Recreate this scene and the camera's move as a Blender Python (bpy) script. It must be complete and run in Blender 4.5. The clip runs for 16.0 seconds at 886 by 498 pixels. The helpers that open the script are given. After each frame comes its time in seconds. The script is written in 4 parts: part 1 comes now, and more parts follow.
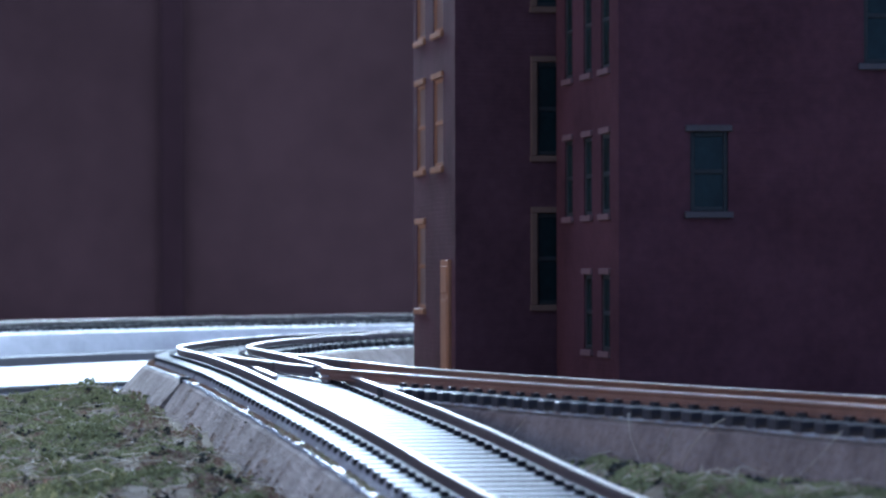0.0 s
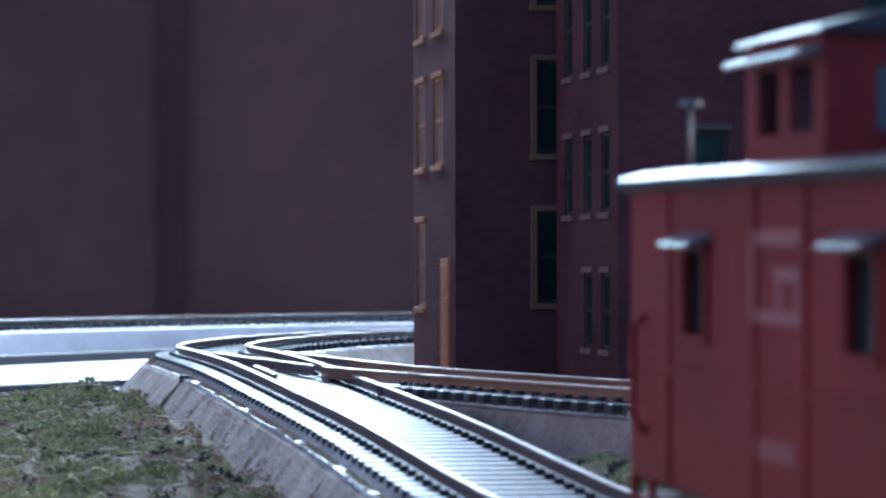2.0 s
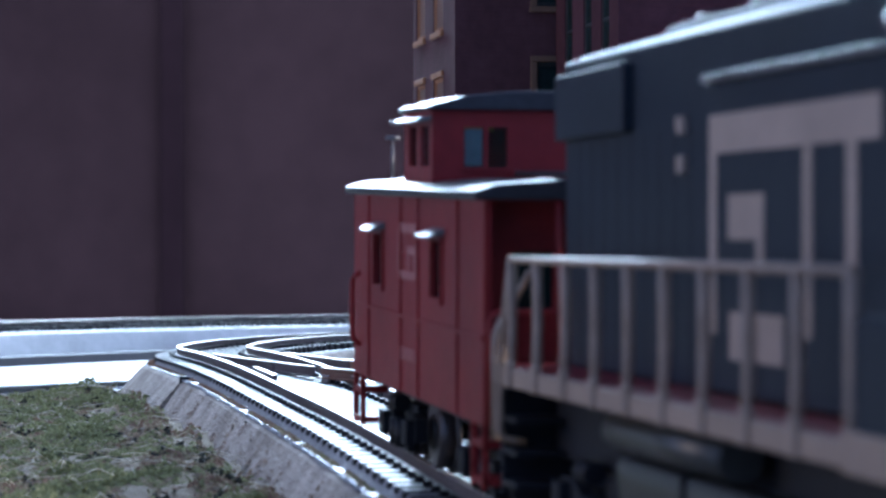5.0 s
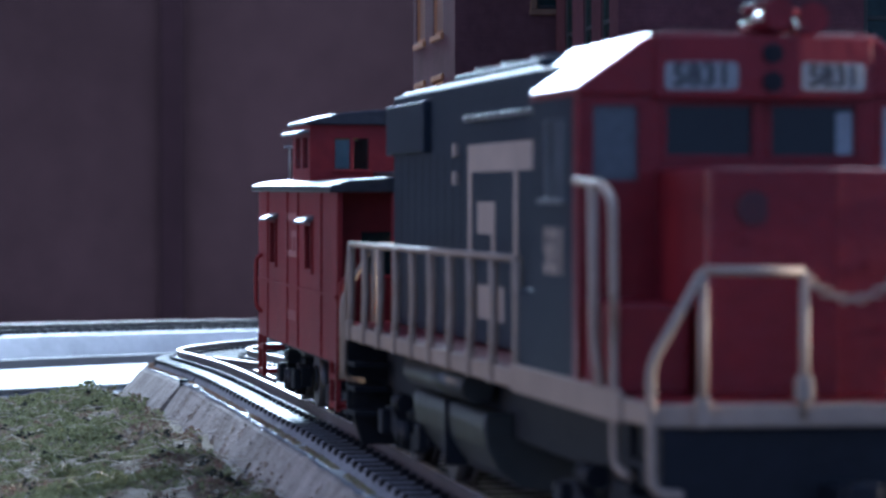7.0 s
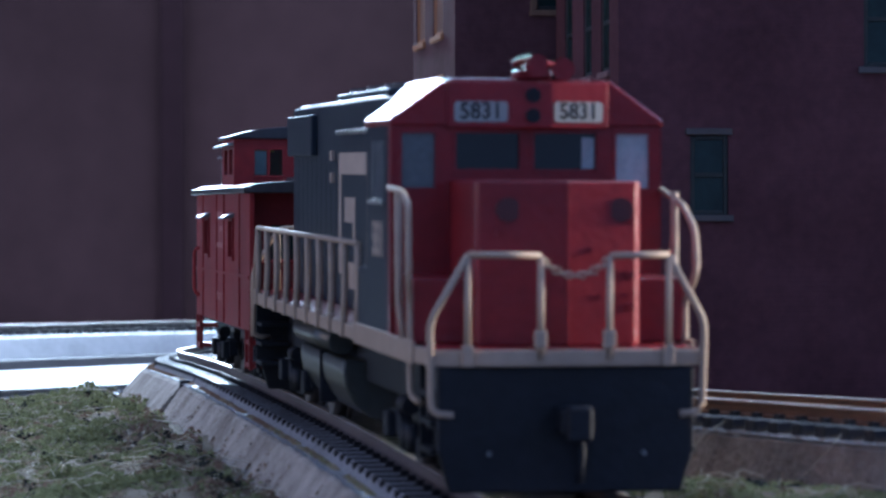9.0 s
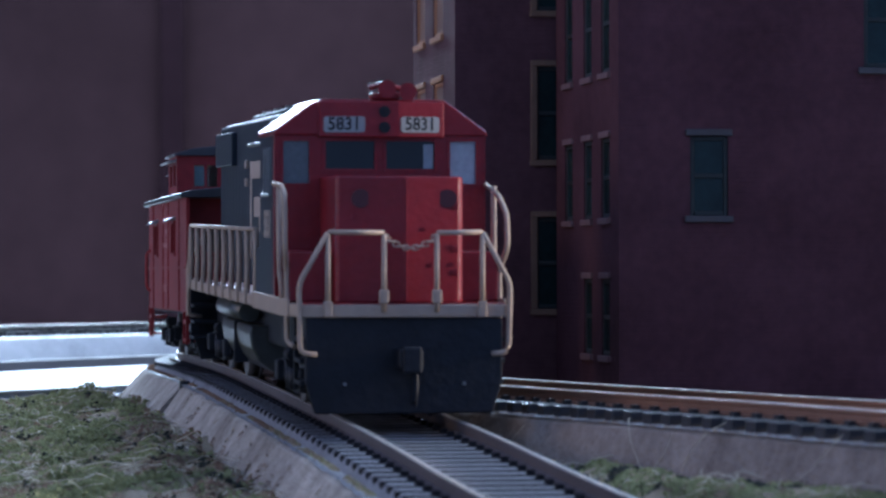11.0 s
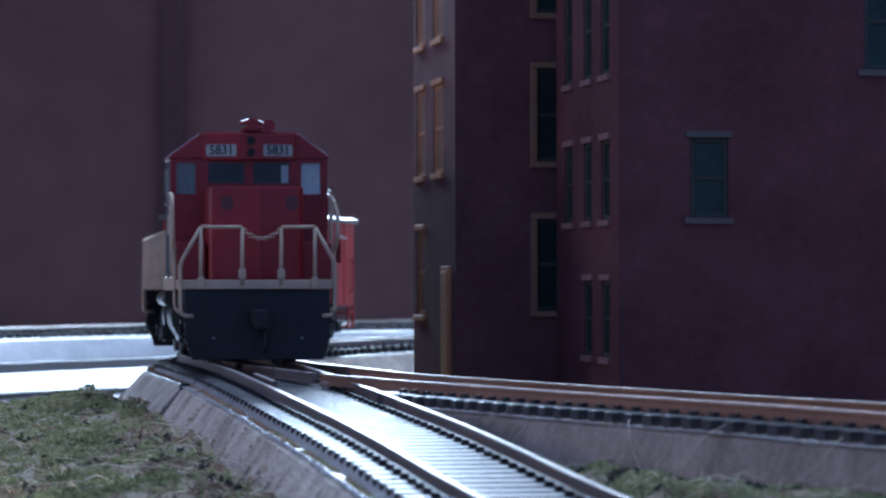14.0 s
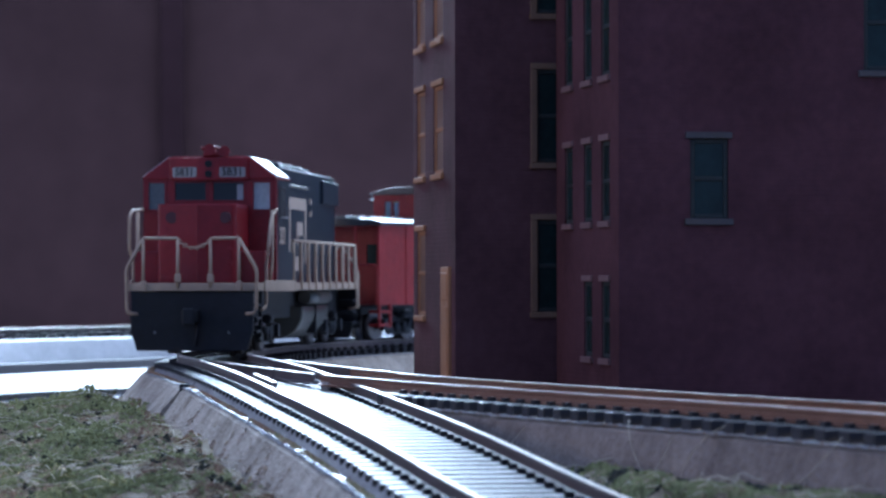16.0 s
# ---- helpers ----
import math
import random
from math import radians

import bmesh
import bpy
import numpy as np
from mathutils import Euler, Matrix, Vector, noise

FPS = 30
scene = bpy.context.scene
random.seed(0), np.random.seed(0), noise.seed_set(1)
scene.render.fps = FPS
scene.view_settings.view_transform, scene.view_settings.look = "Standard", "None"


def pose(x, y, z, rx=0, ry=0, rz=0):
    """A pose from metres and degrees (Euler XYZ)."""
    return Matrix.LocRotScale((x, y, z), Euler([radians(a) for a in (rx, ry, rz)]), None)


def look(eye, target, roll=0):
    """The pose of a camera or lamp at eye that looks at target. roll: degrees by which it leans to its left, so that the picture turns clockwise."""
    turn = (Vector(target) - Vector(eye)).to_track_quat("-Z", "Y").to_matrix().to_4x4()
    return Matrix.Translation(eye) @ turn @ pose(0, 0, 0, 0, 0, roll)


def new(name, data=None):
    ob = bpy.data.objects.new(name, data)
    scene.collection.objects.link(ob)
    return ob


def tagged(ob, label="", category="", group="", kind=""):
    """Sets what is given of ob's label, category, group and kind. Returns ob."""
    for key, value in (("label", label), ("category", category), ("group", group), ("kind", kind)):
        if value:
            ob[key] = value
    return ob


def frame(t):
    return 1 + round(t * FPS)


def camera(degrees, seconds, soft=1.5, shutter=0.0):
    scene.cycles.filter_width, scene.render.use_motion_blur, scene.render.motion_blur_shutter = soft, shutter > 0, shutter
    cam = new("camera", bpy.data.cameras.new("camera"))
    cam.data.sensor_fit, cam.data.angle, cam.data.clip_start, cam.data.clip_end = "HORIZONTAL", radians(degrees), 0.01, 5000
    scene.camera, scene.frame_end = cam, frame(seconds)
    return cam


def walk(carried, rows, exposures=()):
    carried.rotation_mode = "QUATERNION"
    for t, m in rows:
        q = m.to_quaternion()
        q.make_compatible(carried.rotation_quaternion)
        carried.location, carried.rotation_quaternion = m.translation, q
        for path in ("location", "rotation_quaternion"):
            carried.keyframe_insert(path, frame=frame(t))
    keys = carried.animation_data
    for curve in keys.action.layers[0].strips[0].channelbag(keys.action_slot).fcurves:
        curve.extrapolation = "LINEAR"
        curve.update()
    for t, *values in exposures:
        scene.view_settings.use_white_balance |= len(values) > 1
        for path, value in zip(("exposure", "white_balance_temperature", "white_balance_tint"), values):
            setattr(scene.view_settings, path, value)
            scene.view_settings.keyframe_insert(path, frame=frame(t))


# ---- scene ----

MM = 0.001

# ---- camera: a small-scale layout (1:87), seen through a long lens from table height ----
cam = camera(15.05, 16.0, soft=2.5, shutter=0.5)
EYE_Z = 23.0 * MM
TILT = [(0.0, 90.42), (1.0, 90.41), (2.5, 90.391), (4.2, 90.399), (6.5, 90.454), (9.0, 90.478),
        (11.5, 90.497), (14.0, 90.526), (16.0, 90.54)]
walk(cam, [(t, pose(0, 0, EYE_Z, a, 0, -0.0) @ pose(0, 0, 0, 0, 0, -0.1)) for t, a in TILT],
     exposures=[(0.0, 0.38, 5640, 4), (16.0, 0.38, 5640, 4)])
cam.data.dof.use_dof = True
cam.data.dof.focus_distance = 0.68
cam.data.dof.aperture_fstop = 90.0

# ---- light ----
world = bpy.data.worlds.new("world")
scene.world = world
world.use_nodes = True
bg = world.node_tree.nodes["Background"]
bg.inputs[0].default_value = (0.20, 0.265, 0.50, 1)
bg.inputs[1].default_value = 1.02


def area_lamp(name, eye, target, sx, sy, watts, colour):
    data = bpy.data.lights.new(name, "AREA")
    data.shape, data.size, data.size_y, data.energy, data.color = "RECTANGLE", sx, sy, watts, colour
    ob = new(name, data)
    ob.matrix_world = look(eye, target)
    return ob


# a wide bright window behind and above the backdrop's foot, and a ceiling lamp over the bend
area_lamp("window_light", (-0.10, 2.0, 0.44), (0.0, 0.6, 0.0), 0.45, 0.28, 20.0, (0.70, 0.82, 1.0))
area_lamp("ceiling_lamp", (0.36, 0.98, 0.95), (0.02, 0.85, 0.0), 0.3, 0.3, 5.2, (0.74, 0.83, 1.0))


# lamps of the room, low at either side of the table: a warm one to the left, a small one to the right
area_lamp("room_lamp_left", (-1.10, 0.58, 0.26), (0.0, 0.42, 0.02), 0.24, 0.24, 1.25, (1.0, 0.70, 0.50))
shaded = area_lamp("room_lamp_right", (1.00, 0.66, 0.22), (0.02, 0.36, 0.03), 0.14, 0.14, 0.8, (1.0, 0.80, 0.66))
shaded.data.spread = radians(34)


# ---- materials ----
def material(name, base, rough=0.6, metal=0.0, vary=0.25, scale=60.0, bump=0.0, bump_scale=400.0, tint=None, spec=0.5, coat=0.0):
    """Principled material with stains at one scale and grain at another."""
    m = bpy.data.materials.new(name)
    m.use_nodes = True
    nt = m.node_tree
    bsdf = nt.nodes["Principled BSDF"]
    bsdf.inputs["Roughness"].default_value = rough
    bsdf.inputs["Metallic"].default_value = metal
    bsdf.inputs["Specular IOR Level"].default_value = spec
    bsdf.inputs["Coat Weight"].default_value = coat
    co = nt.nodes.new("ShaderNodeTexCoord")
    big = nt.nodes.new("ShaderNodeTexNoise")
    big.inputs["Scale"].default_value, big.inputs["Detail"].default_value = scale, 5
    fine = nt.nodes.new("ShaderNodeTexNoise")
    fine.inputs["Scale"].default_value, fine.inputs["Detail"].default_value = scale * 9, 3
    for n in (big, fine):
        nt.links.new(co.outputs["Object"], n.inputs["Vector"])
    add = nt.nodes.new("ShaderNodeMath")
    add.operation = "MULTIPLY_ADD"
    nt.links.new(fine.outputs["Fac"], add.inputs[0])
    add.inputs[1].default_value = 0.5
    nt.links.new(big.outputs["Fac"], add.inputs[2])
    ramp = nt.nodes.new("ShaderNodeValToRGB")
    nt.links.new(add.outputs[0], ramp.inputs["Fac"])
    second = tint or tuple(c * (1 - vary) for c in base)
    light = tuple(min(1.0, c * (1 + vary * 0.6)) for c in base)
    ramp.color_ramp.elements[0].position, ramp.color_ramp.elements[1].position = 0.45, 1.05
    ramp.color_ramp.elements[0].color, ramp.color_ramp.elements[1].color = (*second, 1), (*light, 1)
    nt.links.new(ramp.outputs["Color"], bsdf.inputs["Base Color"])
    if bump:
        tex = nt.nodes.new("ShaderNodeTexNoise")
        tex.inputs["Scale"].default_value, tex.inputs["Detail"].default_value = bump_scale, 6
        nt.links.new(co.outputs["Object"], tex.inputs["Vector"])
        b = nt.nodes.new("ShaderNodeBump")
        b.inputs["Strength"].default_value, b.inputs["Distance"].default_value = bump, 0.001
        nt.links.new(tex.outputs["Fac"], b.inputs["Height"])
        nt.links.new(b.outputs["Normal"], bsdf.inputs["Normal"])
    return m


def glass_material(name, colour):
    m = bpy.data.materials.new(name)
    m.use_nodes = True
    b = m.node_tree.nodes["Principled BSDF"]
    b.inputs["Base Color"].default_value = (*colour, 1)
    b.inputs["Roughness"].default_value = 0.03
    b.inputs["Transmission Weight"].default_value = 1.0
    b.inputs["IOR"].default_value = 1.45
    return m


M_HEAD = material("polished_nickel_rail_head", (0.72, 0.67, 0.62), 0.42, 0.9, 0.2, 30, 0.1, 900)
M_RAIL = material("tarnished_nickel_rail_side", (0.135, 0.108, 0.105), 0.5, 0.2, 0.3, 30, 0.1, 900)
M_RAIL_DARK = material("dark_tarnished_rail", (0.07, 0.058, 0.056), 0.5, 0.2, 0.3, 30, 0.1, 900)
M_RAIL_BROWN = material("weathered_brown_rail", (0.28, 0.145, 0.09), 0.5, 0.3, 0.35, 30, 0.15, 900)
M_TIE = material("black_plastic_tie", (0.020, 0.019, 0.022), 0.6, 0, 0.3, 90, 0.25, 700, spec=0.16)
# glossier variant for the diverging track
M_TIE_SHINY = material("shiny_plastic_tie", (0.028, 0.027, 0.030), 0.46, 0, 0.3, 90, 0.2, 700, spec=0.35)
M_BED = material("grey_roadbed_plaster", (0.46, 0.395, 0.335), 0.8, 0, 0.45, 90, 1.2, 1100, tint=(0.20, 0.155, 0.12), spec=0.2)
M_BED_TOP = material("pale_roadbed_top", (0.27, 0.265, 0.275), 0.40, 0, 0.45, 60, 0.6, 900, tint=(0.15, 0.14, 0.135), spec=0.6)
M_BED_BROWN = material("brown_grey_roadbed", (0.34, 0.28, 0.235), 0.9, 0, 0.45, 55, 0.8, 900, tint=(0.165, 0.13, 0.11), spec=0.2)
M_BED_OUTER = material("pale_grey_roadbed", (0.40, 0.40, 0.42), 0.6, 0, 0.3, 60, 0.5, 900)
M_WHITE = material("white_table_sheet", (0.82, 0.82, 0.83), 0.5, 0, 0.06, 10)
M_SHADOW_GAP = material("dark_shadow_gap", (0.05, 0.045, 0.05), 0.6, 0, 0.3, 40)
M_GROUND = material("brown_earth_mat", (0.17, 0.13, 0.075), 0.95, 0, 0.5, 40, 1.0, 500, tint=(0.11, 0.075, 0.048))
M_TURF = material("green_ground_foam", (0.27, 0.27, 0.115), 0.95, 0, 0.45, 90, 0.8, 900, tint=(0.11, 0.12, 0.042))
M_TURF_DRY = material("dry_straw_foam", (0.36, 0.28, 0.165), 0.95, 0, 0.4, 60, 0.8, 900)
M_DIRT = material("red_brown_dirt", (0.24, 0.145, 0.09), 0.95, 0, 0.4, 60, 0.8, 900)
M_STRAW = material("pale_straw_fibre", (0.66, 0.58, 0.43), 0.7, 0, 0.25, 60)
M_TURF_DARK = material("dark_ground_foam", (0.03, 0.032, 0.02), 0.95, 0, 0.4, 60, 0.8, 900)
M_WALL = material("dark_red_brown_backdrop", (0.0275, 0.0148, 0.0165), 0.85, 0, 0.3, 6, 0.15, 60, spec=0.03)
M_WALL_B = material("dark_brown_backdrop_column", (0.0165, 0.0082, 0.0105), 0.85, 0, 0.3, 8, 0.1, 60, spec=0.03)
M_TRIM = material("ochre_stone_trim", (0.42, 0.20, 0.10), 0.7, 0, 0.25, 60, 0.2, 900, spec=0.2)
# front trim, darker and browner than the ochre side trim
M_TRIM_BROWN = material("brown_stone_trim", (0.20, 0.12, 0.078), 0.7, 0, 0.25, 60, 0.2, 900, spec=0.2)
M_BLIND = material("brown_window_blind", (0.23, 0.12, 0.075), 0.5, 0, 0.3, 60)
M_FRAME = material("dull_green_frame", (0.035, 0.040, 0.037), 0.5, 0, 0.3, 60, spec=0.2)
M_PANE = material("dark_green_pane", (0.014, 0.030, 0.029), 0.2, 0, 0.5, 80, spec=0.2)
M_RED = material("red_body_paint", (0.205, 0.0125, 0.0195), 0.32, 0, 0.28, 70, 0.12, 700, spec=0.32)
M_RED_DEEP = material("deep_red_lens", (0.07, 0.010, 0.014), 0.3, 0, 0.2, 50)
M_CAB_RED = material("caboose_red_paint", (0.26, 0.019, 0.021), 0.5, 0, 0.35, 40, 0.15, 600, spec=0.32)
M_BLUE = material("grey_blue_hood_paint", (0.022, 0.030, 0.042), 0.45, 0, 0.2, 40, 0.08, 600, spec=0.16)
# reflected window light on the roof parts, put into a pale base colour
M_ROOF_GLARE = material("pale_roof_glare", (0.62, 0.64, 0.68), 0.28, 0, 0.1, 60, 0.05, 600)
M_WHITE_P = material("off_white_handrail_paint", (0.41, 0.305, 0.225), 0.55, 0, 0.2, 80, 0.1, 800)
M_LETTER = material("cream_lettering", (0.48, 0.37, 0.29), 0.55, 0, 0.2, 80)
M_BLACK = material("black_underframe", (0.013, 0.015, 0.020), 0.55, 0, 0.4, 60, 0.2, 700, spec=0.25)
M_STEEL = material("worn_steel_wheel", (0.17, 0.16, 0.16), 0.5, 0.9, 0.3, 80)
M_ROOF = material("black_roof_paint", (0.03, 0.03, 0.035), 0.35, 0, 0.3, 60, 0.2, 600)
M_FUEL = material("dark_grey_green_fuel_tank", (0.055, 0.060, 0.056), 0.34, 0, 0.3, 60, 0.15, 600)
M_TANK = material("grey_fuel_tank", (0.19, 0.195, 0.195), 0.28, 0, 0.25, 60, 0.1, 600)
M_BOARD_PALE = material("pale_number_board", (0.29, 0.31, 0.30), 0.5, 0, 0.15, 80)
M_LETTER_DIM = material("dull_reddish_lettering", (0.44, 0.16, 0.15), 0.55, 0, 0.2, 80)
M_AMBER = material("amber_glint_colour", (0.75, 0.42, 0.05), 0.3, 0, 0.2, 80)
# opaque panes; light seen through the windows is painted into their colour
M_PALE_PANE = material("pale_lit_pane", (0.34, 0.40, 0.42), 0.2, 0, 0.35, 120)
M_DIM_PANE = material("dim_lit_pane", (0.10, 0.12, 0.13), 0.2, 0, 0.35, 120)
M_SHIELD = material("dark_windshield", (0.010, 0.016, 0.018), 0.12, 0, 0.2, 60, spec=0.35)
M_GLASS = glass_material("clear_window_glass", (0.75, 0.85, 0.85))


# ---- mesh helpers ----
def box(bm, x0, x1, y0, y1, z0, z1, bevel=0.0):
    vs = [bm.verts.new((x * MM, y * MM, z * MM)) for z in (z0, z1) for y in (y0, y1) for x in (x0, x1)]
    fs = [bm.faces.new([vs[i] for i in q]) for q in ((0, 2, 3, 1), (4, 5, 7, 6), (0, 1, 5, 4), (1, 3, 7, 5), (3, 2, 6, 7), (2, 0, 4, 6))]
    if bevel:
        es = list({e for f in fs for e in f.edges})
        bmesh.ops.bevel(bm, geom=es, offset=bevel * MM, segments=2, affect="EDGES", profile=0.5)
    return bm


def prism(bm, outline, axis, a, b, bevel=0.0):
    """Extrude an outline, given in the two other axes, from a to b along axis ('x', 'y' or 'z')."""
    def at(u, v, w):
        p = {"x": (w, u, v), "y": (u, w, v), "z": (u, v, w)}[axis]
        return bm.verts.new([c * MM for c in p])
    lo, hi = [at(u, v, a) for u, v in outline], [at(u, v, b) for u, v in outline]
    fs = [bm.faces.new(lo), bm.faces.new(hi[::-1])]
    n = len(lo)
    fs += [bm.faces.new((lo[(i + 1) % n], lo[i], hi[i], hi[(i + 1) % n])) for i in range(n)]
    bmesh.ops.recalc_face_normals(bm, faces=fs)
    if bevel:
        bmesh.ops.bevel(bm, geom=list({e for f in fs for e in f.edges}), offset=bevel * MM, segments=2, affect="EDGES", profile=0.5)
    return bm


def tube(bm, pts, radius, sides=8):
    """A round bar through points (mm)."""
    pts = [Vector(p) * MM for p in pts]
    rings, up = [], Vector((0.31, 0.17, 0.93))
    for i, p in enumerate(pts):
        d = (pts[min(i + 1, len(pts) - 1)] - pts[max(i - 1, 0)]).normalized()
        a = d.cross(up if abs(d.dot(up)) < 0.95 else Vector((1, 0, 0))).normalized()
        b = d.cross(a)
        rings.append([bm.verts.new(p + (a * math.cos(k * math.tau / sides) + b * math.sin(k * math.tau / sides)) * radius * MM) for k in range(sides)])
    for r0, r1 in zip(rings, rings[1:]):
        for k in range(sides):
            f = bm.faces.new((r0[k], r0[(k + 1) % sides], r1[(k + 1) % sides], r1[k]))
            f.smooth = True
    bm.faces.new(rings[0][::-1]), bm.faces.new(rings[-1])
    return bm


def cylinder(bm, centre, axis, radius, length, sides=24, r2=None):
    """A cylinder or cone about centre (mm), along axis, with flat caps."""
    d = {"x": (1, 0, 0), "y": (0, 1, 0), "z": (0, 0, 1)}[axis]
    turn = Vector((0, 0, 1)).rotation_difference(Vector(d)).to_matrix().to_4x4()
    made = bmesh.ops.create_cone(bm, cap_ends=True, segments=sides, radius1=radius * MM, radius2=(radius if r2 is None else r2) * MM,
                                 depth=length * MM, matrix=Matrix.Translation(Vector(centre) * MM) @ turn)
    for v in made["verts"]:
        for f in v.link_faces:
            f.smooth = len(f.verts) == 4
    return bm


def mesh_of(name, bm, mats):
    me = bpy.data.meshes.new(name)
    bm.normal_update()
    bm.to_mesh(me)
    bm.free()
    for m in (mats if isinstance(mats, (list, tuple)) else [mats]):
        me.materials.append(m)
    return me


def part(name, bm, mat, parent=None, label=""):
    ob = new(name, mesh_of(name, bm, mat))
    ob.parent = parent
    if label:
        tagged(ob, label)
    return ob


def thing(name, label, category, group="", kind=""):
    ob = new(name)
    ob.empty_display_size = 0.01
    return tagged(ob, label, category, group, kind)


# ---- the line of the tracks (mm): a straight climb, then a bend to the right on the level ----
HEAD = radians(9.5)
BX, BY = -52.7, 806.8
R_MAIN, R_OUTER = 536.0, 860.0
CX, CY = BX + R_MAIN * math.cos(HEAD), BY + R_MAIN * math.sin(HEAD)
S_TIGHT, R_TIGHT = 125.0, 390.0
OX, OY = 590.0, 985.0
HEIGHTS = [(-1700, -11.5), (-800, -8.0), (-600, -6.8), (-500, -5.6), (-400, -3.9), (-300, 0.1), (-200, 2.4), (-100, 4.5), (0, 4.9), (100, 4.0), (200, 4.2), (350, 4.7), (3000, 4.7)]


def rise(s):
    """Height of the rail top at s mm along the main line, smoothed over the joints of the risers."""
    ss, zs = zip(*HEIGHTS)
    return float(np.mean(np.interp(np.linspace(s - 40, s + 40, 7), ss, zs)))


def height(y):
    return rise((y - BY) / math.cos(HEAD))


def main_line(s):
    """Point (x, y, z) and heading of the main track at s mm past the start of the bend (negative: on the straight)."""
    if s <= 0:
        x, y, a = BX - s * math.sin(HEAD), BY + s * math.cos(HEAD), HEAD
        return x, y, rise(s), a
    u = min(s, S_TIGHT)
    a = HEAD - u / R_MAIN
    x, y = CX - R_MAIN * math.cos(a), CY - R_MAIN * math.sin(a)
    if s > S_TIGHT:
        cx, cy, a1 = x + R_TIGHT * math.cos(a), y + R_TIGHT * math.sin(a), a - (s - S_TIGHT) / R_TIGHT
        x, y, a = cx - R_TIGHT * math.cos(a1), cy - R_TIGHT * math.sin(a1), a1
    return x, y, rise(s), a


def outer_line(s):
    a = -s / R_OUTER
    return OX - R_OUTER * math.cos(a), OY - R_OUTER * math.sin(a), 3.7, a


SIDE_START = 6.0


def side_head(s):
    """Heading of the diverging track, opening steadily from the points."""
    return float(np.interp(s, (0, 350), (0.235, 0.387)))


def side_line(s):
    """The diverging track, s mm from the switch points back towards the viewer."""
    x, y, z0, a0 = main_line(SIDE_START)
    n = max(1, int(s / 5))
    for i in range(n):
        a = side_head((i + 0.5) * s / n)
        x, y = x + math.sin(a) * s / n, y - math.cos(a) * s / n
    return x, y, float(np.interp(s, (0, 150, 350), (z0, 4.27, 5.32))), side_head(s)


def sweep(line, ss, section, closed=True, top=False):
    """A bmesh: the section (offset to the right, height; mm) carried along a line."""
    bm = bmesh.new()
    rings = []
    for s in ss:
        x, y, z, a = line(s)
        rings.append([bm.verts.new(((x + o * math.cos(a)) * MM, (y + o * math.sin(a)) * MM, (z + h) * MM)) for o, h in section])
    n = len(section)
    for r0, r1 in zip(rings, rings[1:]):
        for k in range(n if closed else n - 1):
            f = bm.faces.new((r0[k], r0[(k + 1) % n], r1[(k + 1) % n], r1[k]))
            f.material_index = 1 if top and k in (n - 1, 0, n - 2) else 0
    if closed:
        bm.faces.new(rings[0][::-1]), bm.faces.new(rings[-1])
    bmesh.ops.recalc_face_normals(bm, faces=bm.faces[:])
    return bm


def rail_section(o):
    half = [(0.40, 0.0), (0.50, -0.12), (0.50, -0.6), (0.27, -0.8), (0.25, -1.75), (1.0, -1.95), (1.0, -2.2)]
    return [(o + x, z) for x, z in half] + [(o - x, z) for x, z in half[::-1]]


def steps(a, b, d):
    n = max(2, int(abs(b - a) / d))
    return [a + (b - a) * i / n for i in range(n + 1)]


TIE_W, TIE_GAP = 2.6, 6.6


def tie_mesh(name, mat, length=30.0, width=TIE_W):
    bm = bmesh.new()
    box(bm, -length / 2, length / 2, -width / 2, width / 2, -4.4, -2.2, 0.25)
    for o in (-8.8, 8.8):
        for q in (-1.9, 1.9):
            box(bm, o + q - 0.55, o + q + 0.55, -0.7, 0.7, -2.25, -1.5)
    return mesh_of(name, bm, mat)


TIE = tie_mesh("tie", M_TIE)
TIE_SHINY = tie_mesh("shiny_tie", M_TIE_SHINY, 30.6, 3.0)


def lay_track(label, line, a, b, ra=None, rb=None, rail_mat=None, left=(0, 0), right=(0, 0), skip=None, tie=TIE):
    track = thing("model_track", label, "railway track")
    for o, cut in ((-8.9, left), (8.9, right)):
        part("rail", sweep(line, steps((ra if ra is not None else a) + cut[0], (rb if rb is not None else b) + cut[1], 8), rail_section(o), top=True), [rail_mat or M_RAIL, M_HEAD], track)
    for i, s in enumerate(steps(a, b, TIE_GAP)):
        if skip and skip(s):
            continue
        x, y, z, h = line(s)
        ob = new("tie", tie)
        ob.parent = track
        ob.matrix_basis = Matrix.Translation((x * MM, y * MM, z * MM)) @ Matrix.Rotation(h + random.uniform(-0.012, 0.012), 4, "Z")
    return track


lay_track("main model track with black ties and shiny nickel rails, bending away", main_line, -760, 560)
lay_track("diverging model track with rusty brown rails and black ties", side_line, 205, 640, 144, 640, M_RAIL_BROWN, left=(0, 0), right=(-44, 0), tie=TIE_SHINY)
lay_track("outer model track on a raised pale roadbed", outer_line, 250, 1000, rail_mat=M_RAIL_DARK)


# ---- roadbeds, ground ----
FILL = [(-15.8, -4.2), (-14.7, -2.75), (-14.4, -2.3), (14.4, -2.3), (14.7, -2.75), (15.8, -4.2)]


